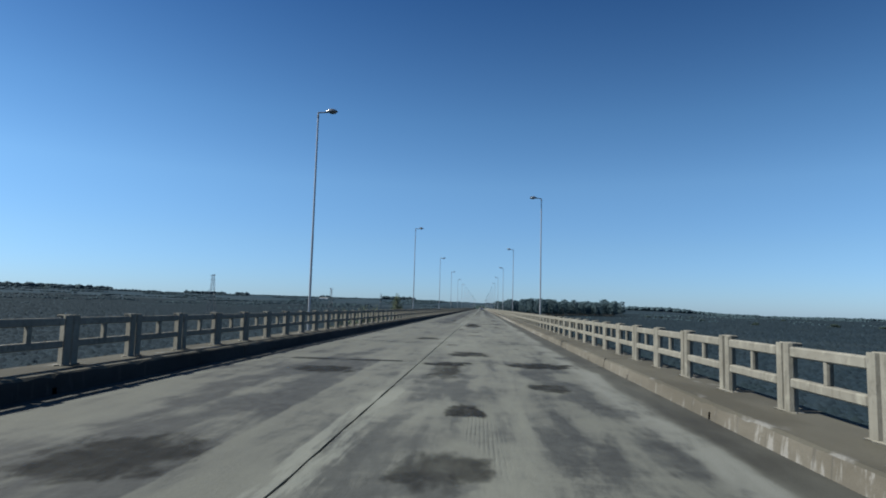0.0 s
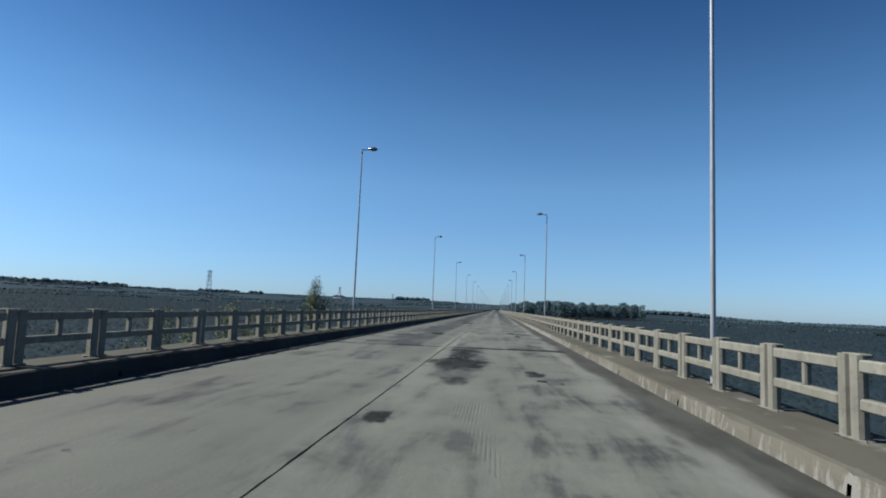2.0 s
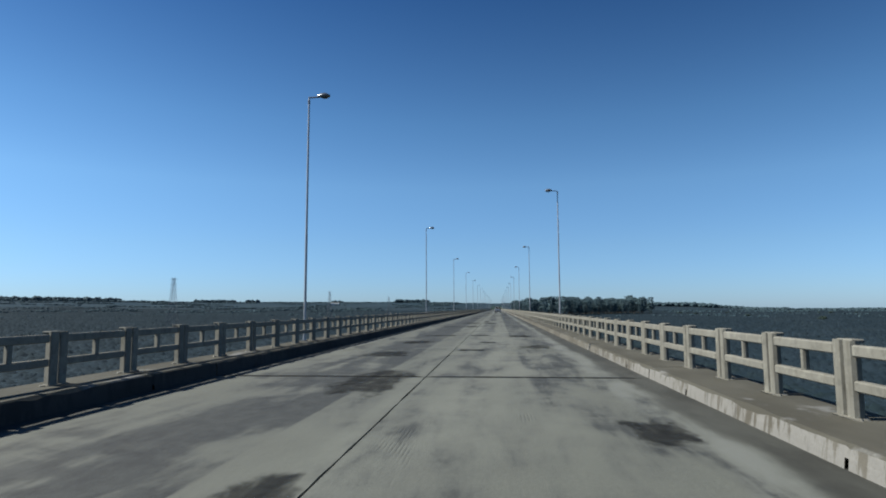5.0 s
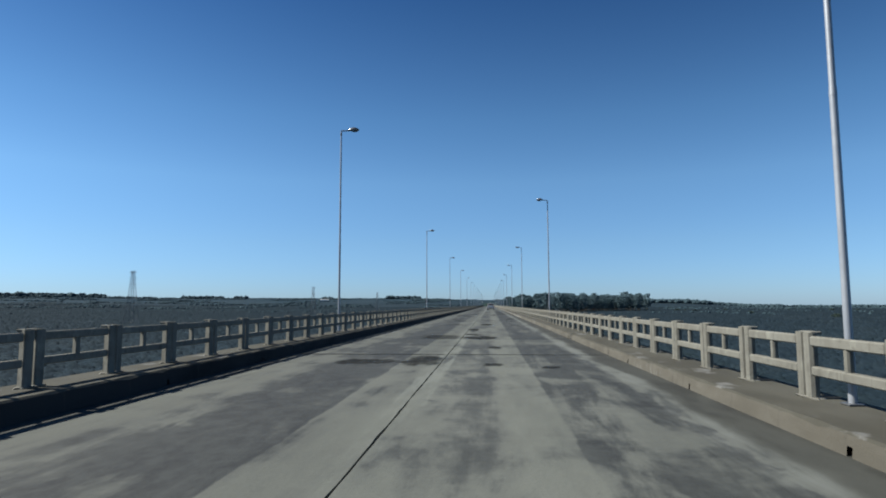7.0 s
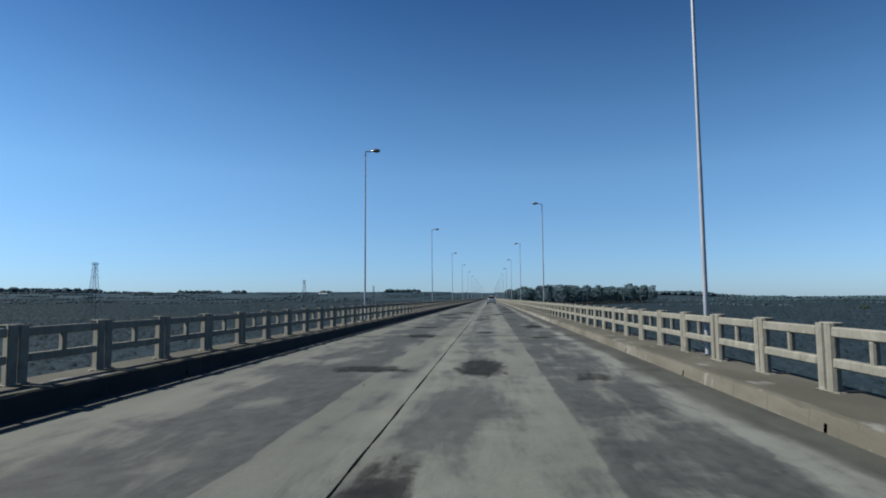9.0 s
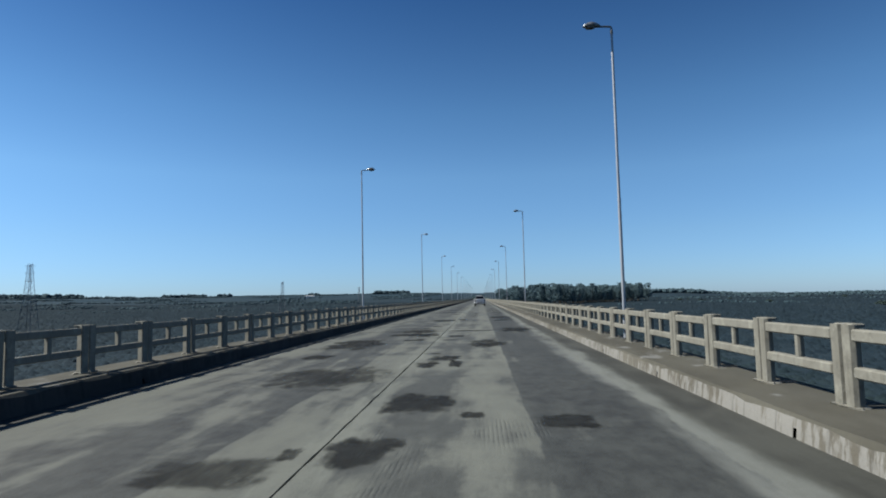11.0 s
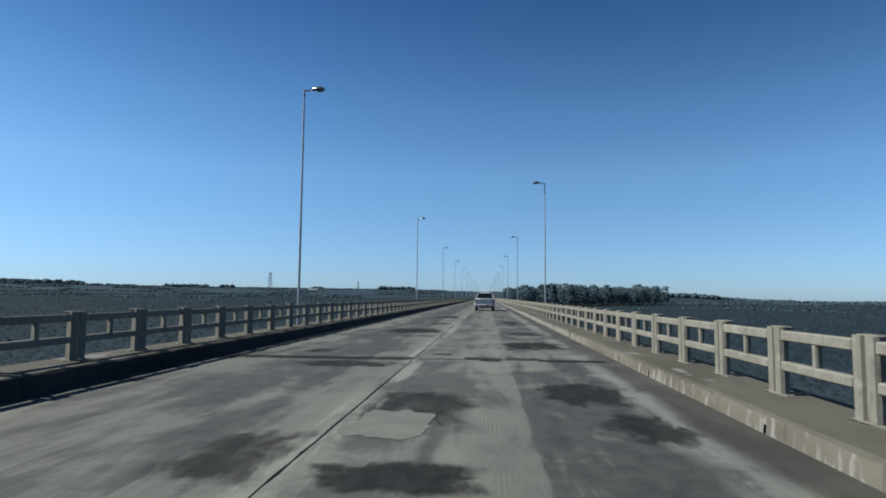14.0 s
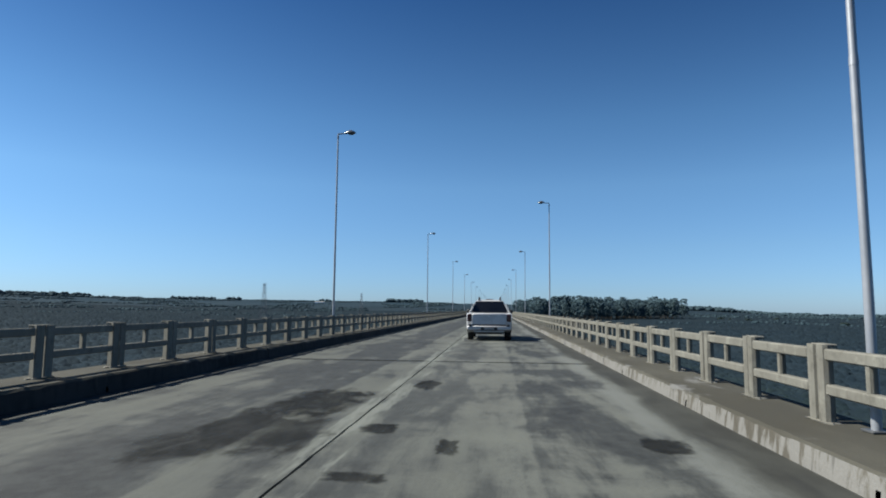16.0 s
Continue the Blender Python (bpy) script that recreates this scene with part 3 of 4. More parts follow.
# ---- railings ----
def railing_pieces(face, away, low, top):
    """The pieces of one precast panel, from y = 0 to 1.6; face: the side towards the road; away: +1 or -1."""
    d = 0.125
    f0, f1 = sorted((face, face + away * d))
    g0, g1 = sorted((face + away * 0.016, face + away * (d - 0.012)))
    c0, c1 = sorted((face + away * 0.045, face + away * (d + 0.040)))
    h = top - low
    out = []
    for y in (0.012, 1.6 - 0.012 - 0.148):
        out.append(("post", lambda bm, y=y: stick(bm, f0, f1, y, y + 0.148, low, top - 0.004, 0.054) if away > 0 else
                    splayed(bm, face, face + away * d, y, y + 0.148, low, top - 0.004, 0.104, 0.056)))
    out.append(("cap", lambda bm: box(bm, c0, c1, -0.135, 0.135, top - 0.030, top + 0.004, 0.009)))
    out.append(("top_rail", lambda bm: box(bm, g0, g1, 0.158, 1.442, low + 0.795 * h, low + 0.945 * h, 0.014)))
    out.append(("middle_rail", lambda bm: box(bm, g0, g1, 0.158, 1.442, low + 0.357 * h, low + 0.495 * h, 0.014)))
    out.append(("baluster", lambda bm: stick(bm, g0 + 0.006, g1 - 0.006, 0.762, 0.838, low + 0.493 * h, low + 0.797 * h, 0.032) if away > 0 else
                splayed(bm, face - 0.022, face - 0.107, 0.758, 0.842, low + 0.493 * h, low + 0.797 * h, 0.074, 0.038)))
    return out


def build_railings():
    rnd = random.Random(11)
    for face, away, base, top, phase in ((RAIL_R, 1, ZR + 0.008, 0.945, 0.467), (RAIL_L, -1, ZL + 0.008, 0.975, 0.30)):
        pieces = railing_pieces(face, away, base, top)
        first = thing("railing_panel", "cream precast concrete railing panel, weathered, on the bridge footway", "railing", "bridge railing panels")
        first.location = (0, 0, 0)
        for name, make in pieces:
            bm = bmesh.new()
            make(bm)
            part(name, bm, RAIL, first)
        bm = bmesh.new()
        pts, rr = [], random.Random(7)
        for j in range(18):
            a = 2 * math.pi * j / 18
            q = (abs(math.cos(a)) ** 4 + abs(math.sin(a)) ** 4) ** -0.25 * rr.uniform(0.8, 1.15)
            pts.append((face + away * 0.055 + 0.10 * q * math.cos(a), 0.20 * q * math.sin(a)))
        up = [bm.verts.new((px, py, base + 0.014)) for px, py in pts]
        dn = [bm.verts.new((px * 1.004, py * 1.08, base - 0.012)) for px, py in pts]
        bm.faces.new(up)
        for j in range(18):
            bm.faces.new((dn[j], dn[(j + 1) % 18], up[(j + 1) % 18], up[j]))
        part("mortar_pad", bm, MORTARPAD, first)
        k0, k1 = 1, 150
        far = [k for k in range(-40, 397) if not k0 <= k < k1 and Y0 + 0.5 < phase + 1.6 * k < Y1 - 2]
        for k in range(k0, k1):
            m = pose(rnd.uniform(-0.006, 0.006), phase + 1.6 * k, rnd.uniform(-0.004, 0.004), 0, 0, rnd.uniform(-0.06, 0.06))
            if k == k0:
                first.matrix_basis = m
            else:
                copy_thing(first, m)
        bm = bmesh.new()
        for name, make in pieces:
            make(bm)
        me = mesh("railing_far", bm, RAIL)
        v = np.empty(len(me.vertices) * 3)
        me.vertices.foreach_get("co", v)
        v = v.reshape(-1, 3)
        f = [tuple(q.vertices) for q in me.polygons]
        bpy.data.meshes.remove(me)
        verts, faces = [], []
        for k in far:
            o = len(verts)
            verts.extend((v + np.array([0, phase + 1.6 * k, 0])).tolist())
            faces.extend([tuple(i + o for i in q) for q in f])
        tagged(new("distant_railing", raw("distant_railing", verts, faces, RAIL)),
               "far run of cream concrete bridge railing", "railing", kind="stuff")


build_railings()


# ---- street lamps ----
def build_lamp(x, base):
    """Tall steel column with a short bent arm and one lantern over the road (towards x = 0)."""
    s = -1 if x > 0 else 1
    top = 7.97 if x > 0 else 8.07
    lamp = thing("street_lamp", "tall thin galvanised street lamp with one cobra-head lantern behind the railing", "street lamp", "bridge street lamps")
    bm = bmesh.new()
    box(bm, -0.085, 0.085, -0.085, 0.085, base, base + 0.02, 0.004)
    part("base_plate", bm, ARM, lamp)
    bm = bmesh.new()
    tube(bm, (0, 0, base + 0.02), (0, 0, 3.6), 0.043, 0.039, 14)
    tube(bm, (0, 0, 3.6), (0, 0, top - 0.62), 0.036, 0.031, 14)
    tube(bm, (0, 0, 3.52), (0, 0, 3.62), 0.042, 0.038, 14)
    tube(bm, (0, 0, top - 0.64), (0, 0, top - (0.08 if x > 0 else 0.0)), 0.029, 0.027, 14)
    part("pole", bm, GALV, lamp, smooth=True)
    bm = bmesh.new()
    bent(bm, [(0, 0, top - 0.10), (0, 0, top - 0.05), (s * 0.012, 0, top - 0.018), (s * 0.045, 0, top - 0.002), (s * 0.10, 0, top), (s * 0.36, 0, top + 0.008)] if x > 0 else
         [(-s * 0.02, 0, top - 0.004), (s * 0.16, 0, top), (s * 0.36, 0, top + 0.006)], 0.024)
    tube(bm, (0, 0, top - 0.20), (0, 0, top - 0.10), 0.037, 0.037, 12)
    part("arm", bm, ARM, lamp, smooth=True)
    # lantern: a flattened, tapering body
    bm = bmesh.new()
    rings = []
    for u, w, zt, zb in ((0.28, 0.040, 0.03, -0.03), (0.33, 0.065, 0.055, -0.035), (0.41, 0.10, 0.095, -0.04), (0.50, 0.12, 0.11, -0.04), (0.60, 0.11, 0.085, -0.04), (0.68, 0.065, 0.04, -0.035), (0.71, 0.02, 0.0, -0.03)):
        ring = []
        for k in range(14):
            a = 2 * math.pi * k / 14
            zz = (zt if math.sin(a) > 0 else -zb) * math.sin(a)
            ring.append(bm.verts.new((s * u, w * math.cos(a), top + 0.03 + zz)))
        rings.append(ring)
    for a, b in zip(rings, rings[1:]):
        for k in range(14):
            bm.faces.new((a[k], a[(k + 1) % 14], b[(k + 1) % 14], b[k]))
    bm.faces.new(rings[0]), bm.faces.new(rings[-1])
    lantern = part("lantern", bm, LAMPSHELL, lamp, "silver cobra-head lantern", True)
    bm = bmesh.new()
    bmesh.ops.create_uvsphere(bm, u_segments=14, v_segments=8, radius=1.0,
                              matrix=Matrix.Translation((s * 0.53, 0, top - 0.002)) @ Matrix.Diagonal((0.14, 0.095, 0.055, 1)))
    part("bowl", bm, LAMPGLASS, lantern, "dusty dark lamp bowl", True)
    return lamp


def build_lamps():
    rnd = random.Random(3)
    for x, base, first, shift in ((4.835, ZR + 0.012, 36.71, {0: -0.37, 3: -0.15}), (-4.66, ZL + 0.012, 20.62, {1: -0.18, 7: 0.97, 8: 0.26})):
        one = build_lamp(x, base)
        ks = [k for k in range(-2, 19) if Y0 + 2 < first + 32 * k < Y1 - 2]
        for k in ks:
            m = pose(x, first + 32 * k + shift.get(k, 0.0), 0, rnd.uniform(-0.08, 0.08), rnd.uniform(-0.08, 0.08), rnd.uniform(-2, 2))
            if k == ks[0]:
                one.matrix_basis = m
            else:
                copy_thing(one, m)


build_lamps()


# ---- the pickup ahead ----
def build_pickup(x, y):
    """White double-cab pickup seen from behind; local origin on the road under the rear bumper, nose towards +y."""
    car = thing("pickup_truck", "white double-cab pickup truck with black roof bars on the road", "pickup truck", at=(x, y, 0.001))
    # lower body: a side outline with wheel arches, drawn across the width
    rear_axle, front_axle, r = 0.86, 3.69, 0.40
    side = [(0.06, 0.46), (0.0, 0.62), (0.015, 1.07), (0.06, 1.11), (1.55, 1.13), (2.6, 1.10), (3.55, 1.07), (4.2, 1.00), (4.52, 0.90), (4.64, 0.72), (4.66, 0.40), (4.5, 0.28)]
    side += [(front_axle + r * math.cos(a), 0.33 + r * math.sin(a)) for a in (radians(d) for d in range(0, 181, 20))]
    side += [(rear_axle + r * math.cos(a), 0.33 + r * math.sin(a)) for a in (radians(d) for d in range(0, 181, 20))]
    side += [(0.3, 0.40)]
    bm = bmesh.new()
    stations = ((-0.905, 0.06), (-0.86, 0.0), (0.86, 0.0), (0.905, 0.06))
    loops = []
    for sx, inset in stations:
        loop = []
        for (py, pz) in side:
            k = inset if pz > 0.55 else 0.0
            loop.append(bm.verts.new((sx, py + (k if py < 2 else -k) * (1 if py < 0.2 or py > 4.3 else 0), pz - (inset * 0.7 if pz > 1.0 else 0))))
        loops.append(loop)
    for a, b in zip(loops, loops[1:]):
        for k in range(len(side)):
            n = (k + 1) % len(side)
            bm.faces.new((a[k], a[n], b[n], b[k]))
    bm.faces.new(loops[0]), bm.faces.new(loops[-1])
    body = part("body", bm, PAINT, car, "glossy white body", True)
    # cab
    bm = bmesh.new()
    low = [(-0.83, 1.40), (0.83, 1.40), (0.83, 3.52), (-0.83, 3.52)]
    high = [(-0.50, 1.70), (0.50, 1.70), (0.50, 2.85), (-0.50, 2.85)]
    mid = [(-0.60, 1.62), (0.60, 1.62), (0.60, 2.98), (-0.60, 2.98)]
    rings = [[bm.verts.new((px, py, z)) for px, py in pts] for pts, z in ((low, 1.05), (mid, 1.60), (high, 1.665))]
    for a, b in zip(rings, rings[1:]):
        for k in range(4):
            bm.faces.new((a[k], a[(k + 1) % 4], b[(k + 1) % 4], b[k]))
    bm.faces.new(rings[0]), bm.faces.new(rings[-1])
    bmesh.ops.bevel(bm, geom=[e for e in bm.edges], offset=0.022, segments=2, affect="EDGES", profile=0.6)
    cab = part("cab", bm, PAINT, car, "white cab", True)
    # windows, laid on the sloping sides of the cab
    def pane(name, pts, parent, material=CARGLASS, label="", depth=0.012):
        bm = bmesh.new()
        ps = [Vector(p) for p in pts]
        nrm = (ps[1] - ps[0]).cross(ps[2] - ps[0]).normalized()
        a = [bm.verts.new(p + nrm * 0.006) for p in ps]
        b = [bm.verts.new(p - nrm * depth) for p in ps]
        bm.faces.new(a), bm.faces.new(b[::-1])
        for k in range(len(ps)):
            n = (k + 1) % len(ps)
            bm.faces.new((a[k], b[k], b[n], a[n]))
        return part(name, bm, material, parent, label)
    def slope(z):
        return 1.40 + (z - 1.05) * 0.22 / 0.55
    pane("rear_window", [(-0.785, slope(1.09), 1.09), (0.785, slope(1.09), 1.09), (0.60, slope(1.56), 1.56), (0.565, slope(1.603), 1.603), (-0.565, slope(1.603), 1.603), (-0.60, slope(1.56), 1.56)], cab, label="dark tinted rear window")
    for s in (-1, 1):
        def sx(z):
            return s * (0.83 - (z - 1.05) * 0.23 / 0.55)
        a = [(sx(1.13), 1.62, 1.13), (sx(1.13), 2.40, 1.13), (sx(1.53), 2.40, 1.53), (sx(1.53), 1.78, 1.53)]
        b = [(sx(1.13), 2.48, 1.13), (sx(1.13), 3.30, 1.13), (sx(1.53), 2.86, 1.53), (sx(1.53), 2.48, 1.53)]
        for q in (a, b):
            pane("side_window", q[::-1] if s > 0 else q, cab)
        # sail panel from the roof down to the bed side
        bm = bmesh.new()
        pts = [(0.80, 1.08), (1.42, 1.08), (1.60, 1.50), (1.50, 1.48)]
        va = [bm.verts.new((s * (0.868 - (z - 1.08) * 0.44), py, z)) for py, z in pts]
        vb = [bm.verts.new((s * (0.838 - (z - 1.08) * 0.44), py, z)) for py, z in pts]
        bm.faces.new(va), bm.faces.new(vb[::-1])
        for k in range(4):
            n = (k + 1) % 4
            bm.faces.new((va[k], vb[k], vb[n], va[n]))
        part("sail_panel", bm, PAINT, body)
        # roof bars
        bm = bmesh.new()
        bent(bm, [(s * 0.45, 1.66, 1.64), (s * 0.46, 1.70, 1.75), (s * 0.46, 1.80, 1.77), (s * 0.46, 2.60, 1.77), (s * 0.46, 2.72, 1.75), (s * 0.45, 2.78, 1.65)], 0.032, 8)
        part("roof_bar", bm, BLACKPLASTIC, cab, "black roof bar", True)
        # mirrors
        bm = bmesh.new()
        box(bm, *sorted((s * 0.88, s * 1.04)), 3.05, 3.17, 1.09, 1.25, 0.03)
        box(bm, *sorted((s * 0.80, s * 0.90)), 3.10, 3.15, 1.10, 1.14, 0.008)
        part("wing_mirror", bm, BLACKPLASTIC, cab, "black wing mirror", True)
        # tail lamp
        bm = bmesh.new()
        box(bm, *sorted((s * 0.70, s * 0.885)), -0.012, 0.10, 0.76, 1.06, 0.02)
        part("tail_light", bm, REDLENS, body, "dark red tail light", True)
        bm = bmesh.new()
        box(bm, *sorted((s * 0.70, s * 0.82)), -0.068, 0.0, 0.56, 0.66, 0.012)
        part("fog_light_surround", bm, BLACKPLASTIC, body)
        for name, ay in (("rear", rear_axle), ("front", front_axle)):
            wheel = part("wheel", tube(bmesh.new(), (s * 0.68, ay, 0.33), (s * 0.88, ay, 0.33), 0.20, 0.20, 24), BLACKPLASTIC, car)
            bm = bmesh.new()
            rows = []
            for q, rr in ((0.655, 0.26), (0.655, 0.31), (0.68, 0.328), (0.86, 0.328), (0.885, 0.31), (0.885, 0.22), (0.86, 0.20), (0.68, 0.20)):
                rows.append([bm.verts.new((s * q, ay + rr * math.cos(2 * math.pi * k / 28), 0.33 + rr * math.sin(2 * math.pi * k / 28))) for k in range(28)])
            for a, b in zip(rows, rows[1:] + rows[:1]):
                for k in range(28):
                    bm.faces.new((a[k], a[(k + 1) % 28], b[(k + 1) % 28], b[k]))
            part("tyre", bm, RUBBER, wheel, "black tyre", True)
            bm = bmesh.new()
            tube(bm, (s * 0.862, ay, 0.33), (s * 0.874, ay, 0.33), 0.05, 0.045, 16)
            for k in range(5):
                a = 2 * math.pi * k / 5
                tube(bm, (s * 0.868, ay, 0.33), (s * 0.868, ay + 0.2 * math.cos(a), 0.33 + 0.2 * math.sin(a)), 0.03, 0.022, 6)
            part("rim", bm, ALLOY, wheel, "alloy rim", True)
    # tailgate with its recess and handle
    bm = bmesh.new()
    box(bm, -0.685, 0.685, -0.018, 0.05, 0.575, 1.085, 0.018)
    gate = part("tailgate", bm, PAINT, car, "white tailgate", True)
    bm = bmesh.new()
    box(bm, -0.66, 0.66, -0.030, -0.010, 0.575, 0.655, 0.010)
    part("trim_strip", bm, BLACKPLASTIC, gate, "thin black trim low on the tailgate")
    bm = bmesh.new()
    bmesh.ops.create_cone(bm, cap_ends=True, segments=4, radius1=0.045, radius2=0.045, depth=0.01,
                          matrix=Matrix.Translation((0, -0.022, 0.98)) @ Matrix.Rotation(radians(90), 4, "X") @ Matrix.Diagonal((0.8, 1.2, 1, 1)))
    part("emblem", bm, ALLOY, gate, "small chrome emblem")
    # bumper, plate, underside
    bm = bmesh.new()
    box(bm, -0.88, 0.88, -0.06, 0.16, 0.42, 0.60, 0.035)
    bumper = part("rear_bumper", bm, PAINT, car, "white rear bumper", True)
    bm = bmesh.new()
    box(bm, -0.34, 0.34, -0.072, -0.04, 0.425, 0.545, 0.012)
    recess = part("plate_recess", bm, BLACKPLASTIC, bumper)
    bm = bmesh.new()
    box(bm, -0.20, 0.20, -0.080, -0.070, 0.44, 0.53, 0.002)
    part("number_plate", bm, PLATE, recess, "plain pale number plate")
    bm = bmesh.new()
    box(bm, -0.62, 0.62, -0.05, 0.06, 0.345, 0.40, 0.015)
    part("bumper_lip", bm, ALLOY, bumper, "silver lower lip")
    bm = bmesh.new()
    box(bm, -0.60, 0.60, 0.10, 4.4, 0.26, 0.42, 0.03)
    box(bm, -0.84, 0.84, 0.80, 0.92, 0.28, 0.36, 0.02)
    part("underbody", bm, BLACKPLASTIC, car)
    bm = bmesh.new()
    tube(bm, (0.42, -0.02, 0.34), (0.42, 0.5, 0.34), 0.03, 0.03, 12)
    part("exhaust", bm, ARM, car, smooth=True)
    bm = bmesh.new()
    box(bm, -0.16, 0.16, 2.35, 2.62, 1.664, 1.715, 0.02)
    part("roof_pod", bm, BLACKPLASTIC, cab, "low black pod on the roof")
    # open load bed behind the cab
    bm = bmesh.new()
    box(bm, -0.68, 0.68, 0.08, 1.36, 1.085, 1.137, 0.01)
    part("bed_cover", bm, BLACKPLASTIC, car, "black load bed cover")
    return car


build_pickup(1.25, 247.4)


# ---- vegetation ----
def icosa():
    bm = bmesh.new()
    bmesh.ops.create_icosphere(bm, subdivisions=1, radius=1.0)
    v = np.array([p.co[:] for p in bm.verts])
    f = np.array([[q.index for q in t.verts] for t in bm.faces])
    bm.free()
    return v, f


BLOB_V, BLOB_F = icosa()


def clump_mesh(name, rng, centres, radii, material, squash=0.85, rough=0.35):
    """Many small ragged leaf clumps in one mesh."""
    n, m = len(centres), len(BLOB_V)
    jit = 1 + rng.uniform(-rough, rough, (n, m, 1))
    sc = np.asarray(radii)[:, None, None] * np.stack([rng.uniform(0.75, 1.25, n), rng.uniform(0.75, 1.25, n), rng.uniform(0.7, 1.1, n) * squash], 1)[:, None, :]
    a = rng.uniform(0, 2 * math.pi, n)
    rot = np.zeros((n, 3, 3))
    rot[:, 0, 0], rot[:, 0, 1], rot[:, 1, 0], rot[:, 1, 1], rot[:, 2, 2] = np.cos(a), -np.sin(a), np.sin(a), np.cos(a), 1
    v = np.einsum("nij,nmj->nmi", rot, BLOB_V[None] * jit * sc) + np.asarray(centres)[:, None, :]
    f = BLOB_F[None] + (np.arange(n) * m)[:, None, None]
    me = bpy.data.meshes.new(name)
    v, f = v.reshape(-1, 3), f.reshape(-1, 3)
    me.vertices.add(len(v))
    me.vertices.foreach_set("co", v.ravel())
    me.loops.add(f.size)
    me.loops.foreach_set("vertex_index", f.ravel())
    me.polygons.add(len(f))
    me.polygons.foreach_set("loop_start", np.arange(0, f.size, 3))
    me.polygons.foreach_set("loop_total", np.full(len(f), 3))
    me.materials.append(material)
    me.update(calc_edges=True)
    me.shade_smooth()
    return me


def build_woods():
    rng = np.random.default_rng(7)
    # the wood beyond the far end of the bridge, on the right
    cs, rs, tv, tf = [], [], [], []
    for i in range(330):
        u = rng.uniform() ** 0.9
        x = 24 + 186 * u + rng.uniform(-8, 8)
        y = 690 + 245 * u + rng.uniform(-10, 150)
        h = rng.uniform(14, 22) * (1.0 + 0.22 * noise.noise(Vector((x / 22, y / 60, 0.0)))) * (1.0 if u > 0.08 else 0.8)
        if u > 0.97:
            h *= 1.12
        g = ground_height(x, y)
        k = 150
        t = rng.uniform(0.22, 1.0, k)
        w = h * 0.24 * np.sqrt(np.clip(1.08 - (t - 0.55) ** 2 * 3.6, 0.08, 1))
        a = rng.uniform(0, 6.28, k)
        q = np.sqrt(rng.uniform(0, 1, k))
        cs.append(np.stack([x + w * q * np.cos(a), y + w * q * np.sin(a), g + h * t], 1))
        rs.append(rng.uniform(0.020, 0.048, k) * h)
        o = len(tv)
        for z, r in ((g - 0.5, 0.28), (g + h * 0.75, 0.08)):
            tv += [(x + r * math.cos(j * 1.2566), y + r * math.sin(j * 1.2566), z) for j in range(5)]
        tf += [(o + j, o + (j + 1) % 5, o + 5 + (j + 1) % 5, o + 5 + j) for j in range(5)]
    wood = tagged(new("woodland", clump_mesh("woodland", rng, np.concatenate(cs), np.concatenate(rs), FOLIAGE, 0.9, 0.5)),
                  "dark belt of tall trees beyond the marsh, leaf colour blued for haze", "woodland", kind="stuff")
    t = new("trunks", raw("trunks", tv, tf, BARK))
    t.parent = wood
    # woods and hedges along the far hills: long belts, some denser copses on the skyline
    cs, rs = [], []
    belts = ((-70, -31, 2300, 2600, 1500, 6.0), (-33, -7, 2150, 2650, 1600, 3.8), (-7, 15, 2000, 2700, 800, 3.6), (13, 25, 2050, 2450, 1300, 6.0),
             (24, 70, 1500, 2600, 1800, 4.5), (-70, -4, 1250, 2150, 3600, 3.2), (10, 70, 900, 1500, 1600, 2.4), (-75, -12, 620, 1250, 1200, 1.6), (14, 75, 500, 900, 500, 1.5))
    for az0, az1, r0, r1, n, size in belts:
        for i in range(n):
            if i % 40 == 0:
                row, rr, lean = rng.uniform(az0, az1), rng.uniform(r0, r1), rng.uniform(-60, 60)
            u = rng.uniform(-1, 1)
            az, r = row + u * 1.7 * 1600 / rr, rr + u * lean + rng.uniform(-14, 14)
            x, y = r * math.sin(radians(az)), 150 + r * math.cos(radians(az))
            s = size * rng.uniform(0.6, 1.15)
            cs.append((x, y, ground_height(x, y) + s * 0.35))
            rs.append(s)
    for az0, az1, r0, r1, n, size in ((14.5, 20.0, 1900, 2100, 300, 8.0), (-10.0, -6.9, 2330, 2400, 80, 9.5), (-16.2, -15.2, 2400, 2450, 16, 8), (-28.6, -25.2, 2400, 2460, 60, 8), (-60, -34.5, 2380, 2450, 420, 10), (-24, -23, 2400, 2430, 16, 8)):
        for i in range(n):
            az, r = rng.uniform(az0, az1), rng.uniform(r0, r1)
            x, y = r * math.sin(radians(az)), 150 + r * math.cos(radians(az))
            s = size * rng.uniform(0.8, 1.1)
            cs.append((x, y, ground_height(x, y) + s * 0.6))
            rs.append(s)
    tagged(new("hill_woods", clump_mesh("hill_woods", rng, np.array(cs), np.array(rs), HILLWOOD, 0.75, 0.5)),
           "dark copses and hedges along the low hills, leaf colour blued for haze", "woodland", kind="stuff")
    # bushes over the marsh
    cs, rs = [], []
    for i in range(110):
        x = 150 + 480 * rng.uniform() ** 1.1
        y = rng.uniform(-20, 1250)
        if (y > 640 and x < 240) or noise.noise(Vector((x / 110, y / 160, 4.2))) < 0.0:
            continue
        s = rng.uniform(0.9, 2.5)
        g = ground_height(x, y)
        n = 110
        a, q, h = rng.uniform(0, 6.28, n), np.sqrt(rng.uniform(0, 1, n)), rng.uniform(0, 1, n)
        w = s * 2.1 * np.sqrt(1 - 0.85 * h)
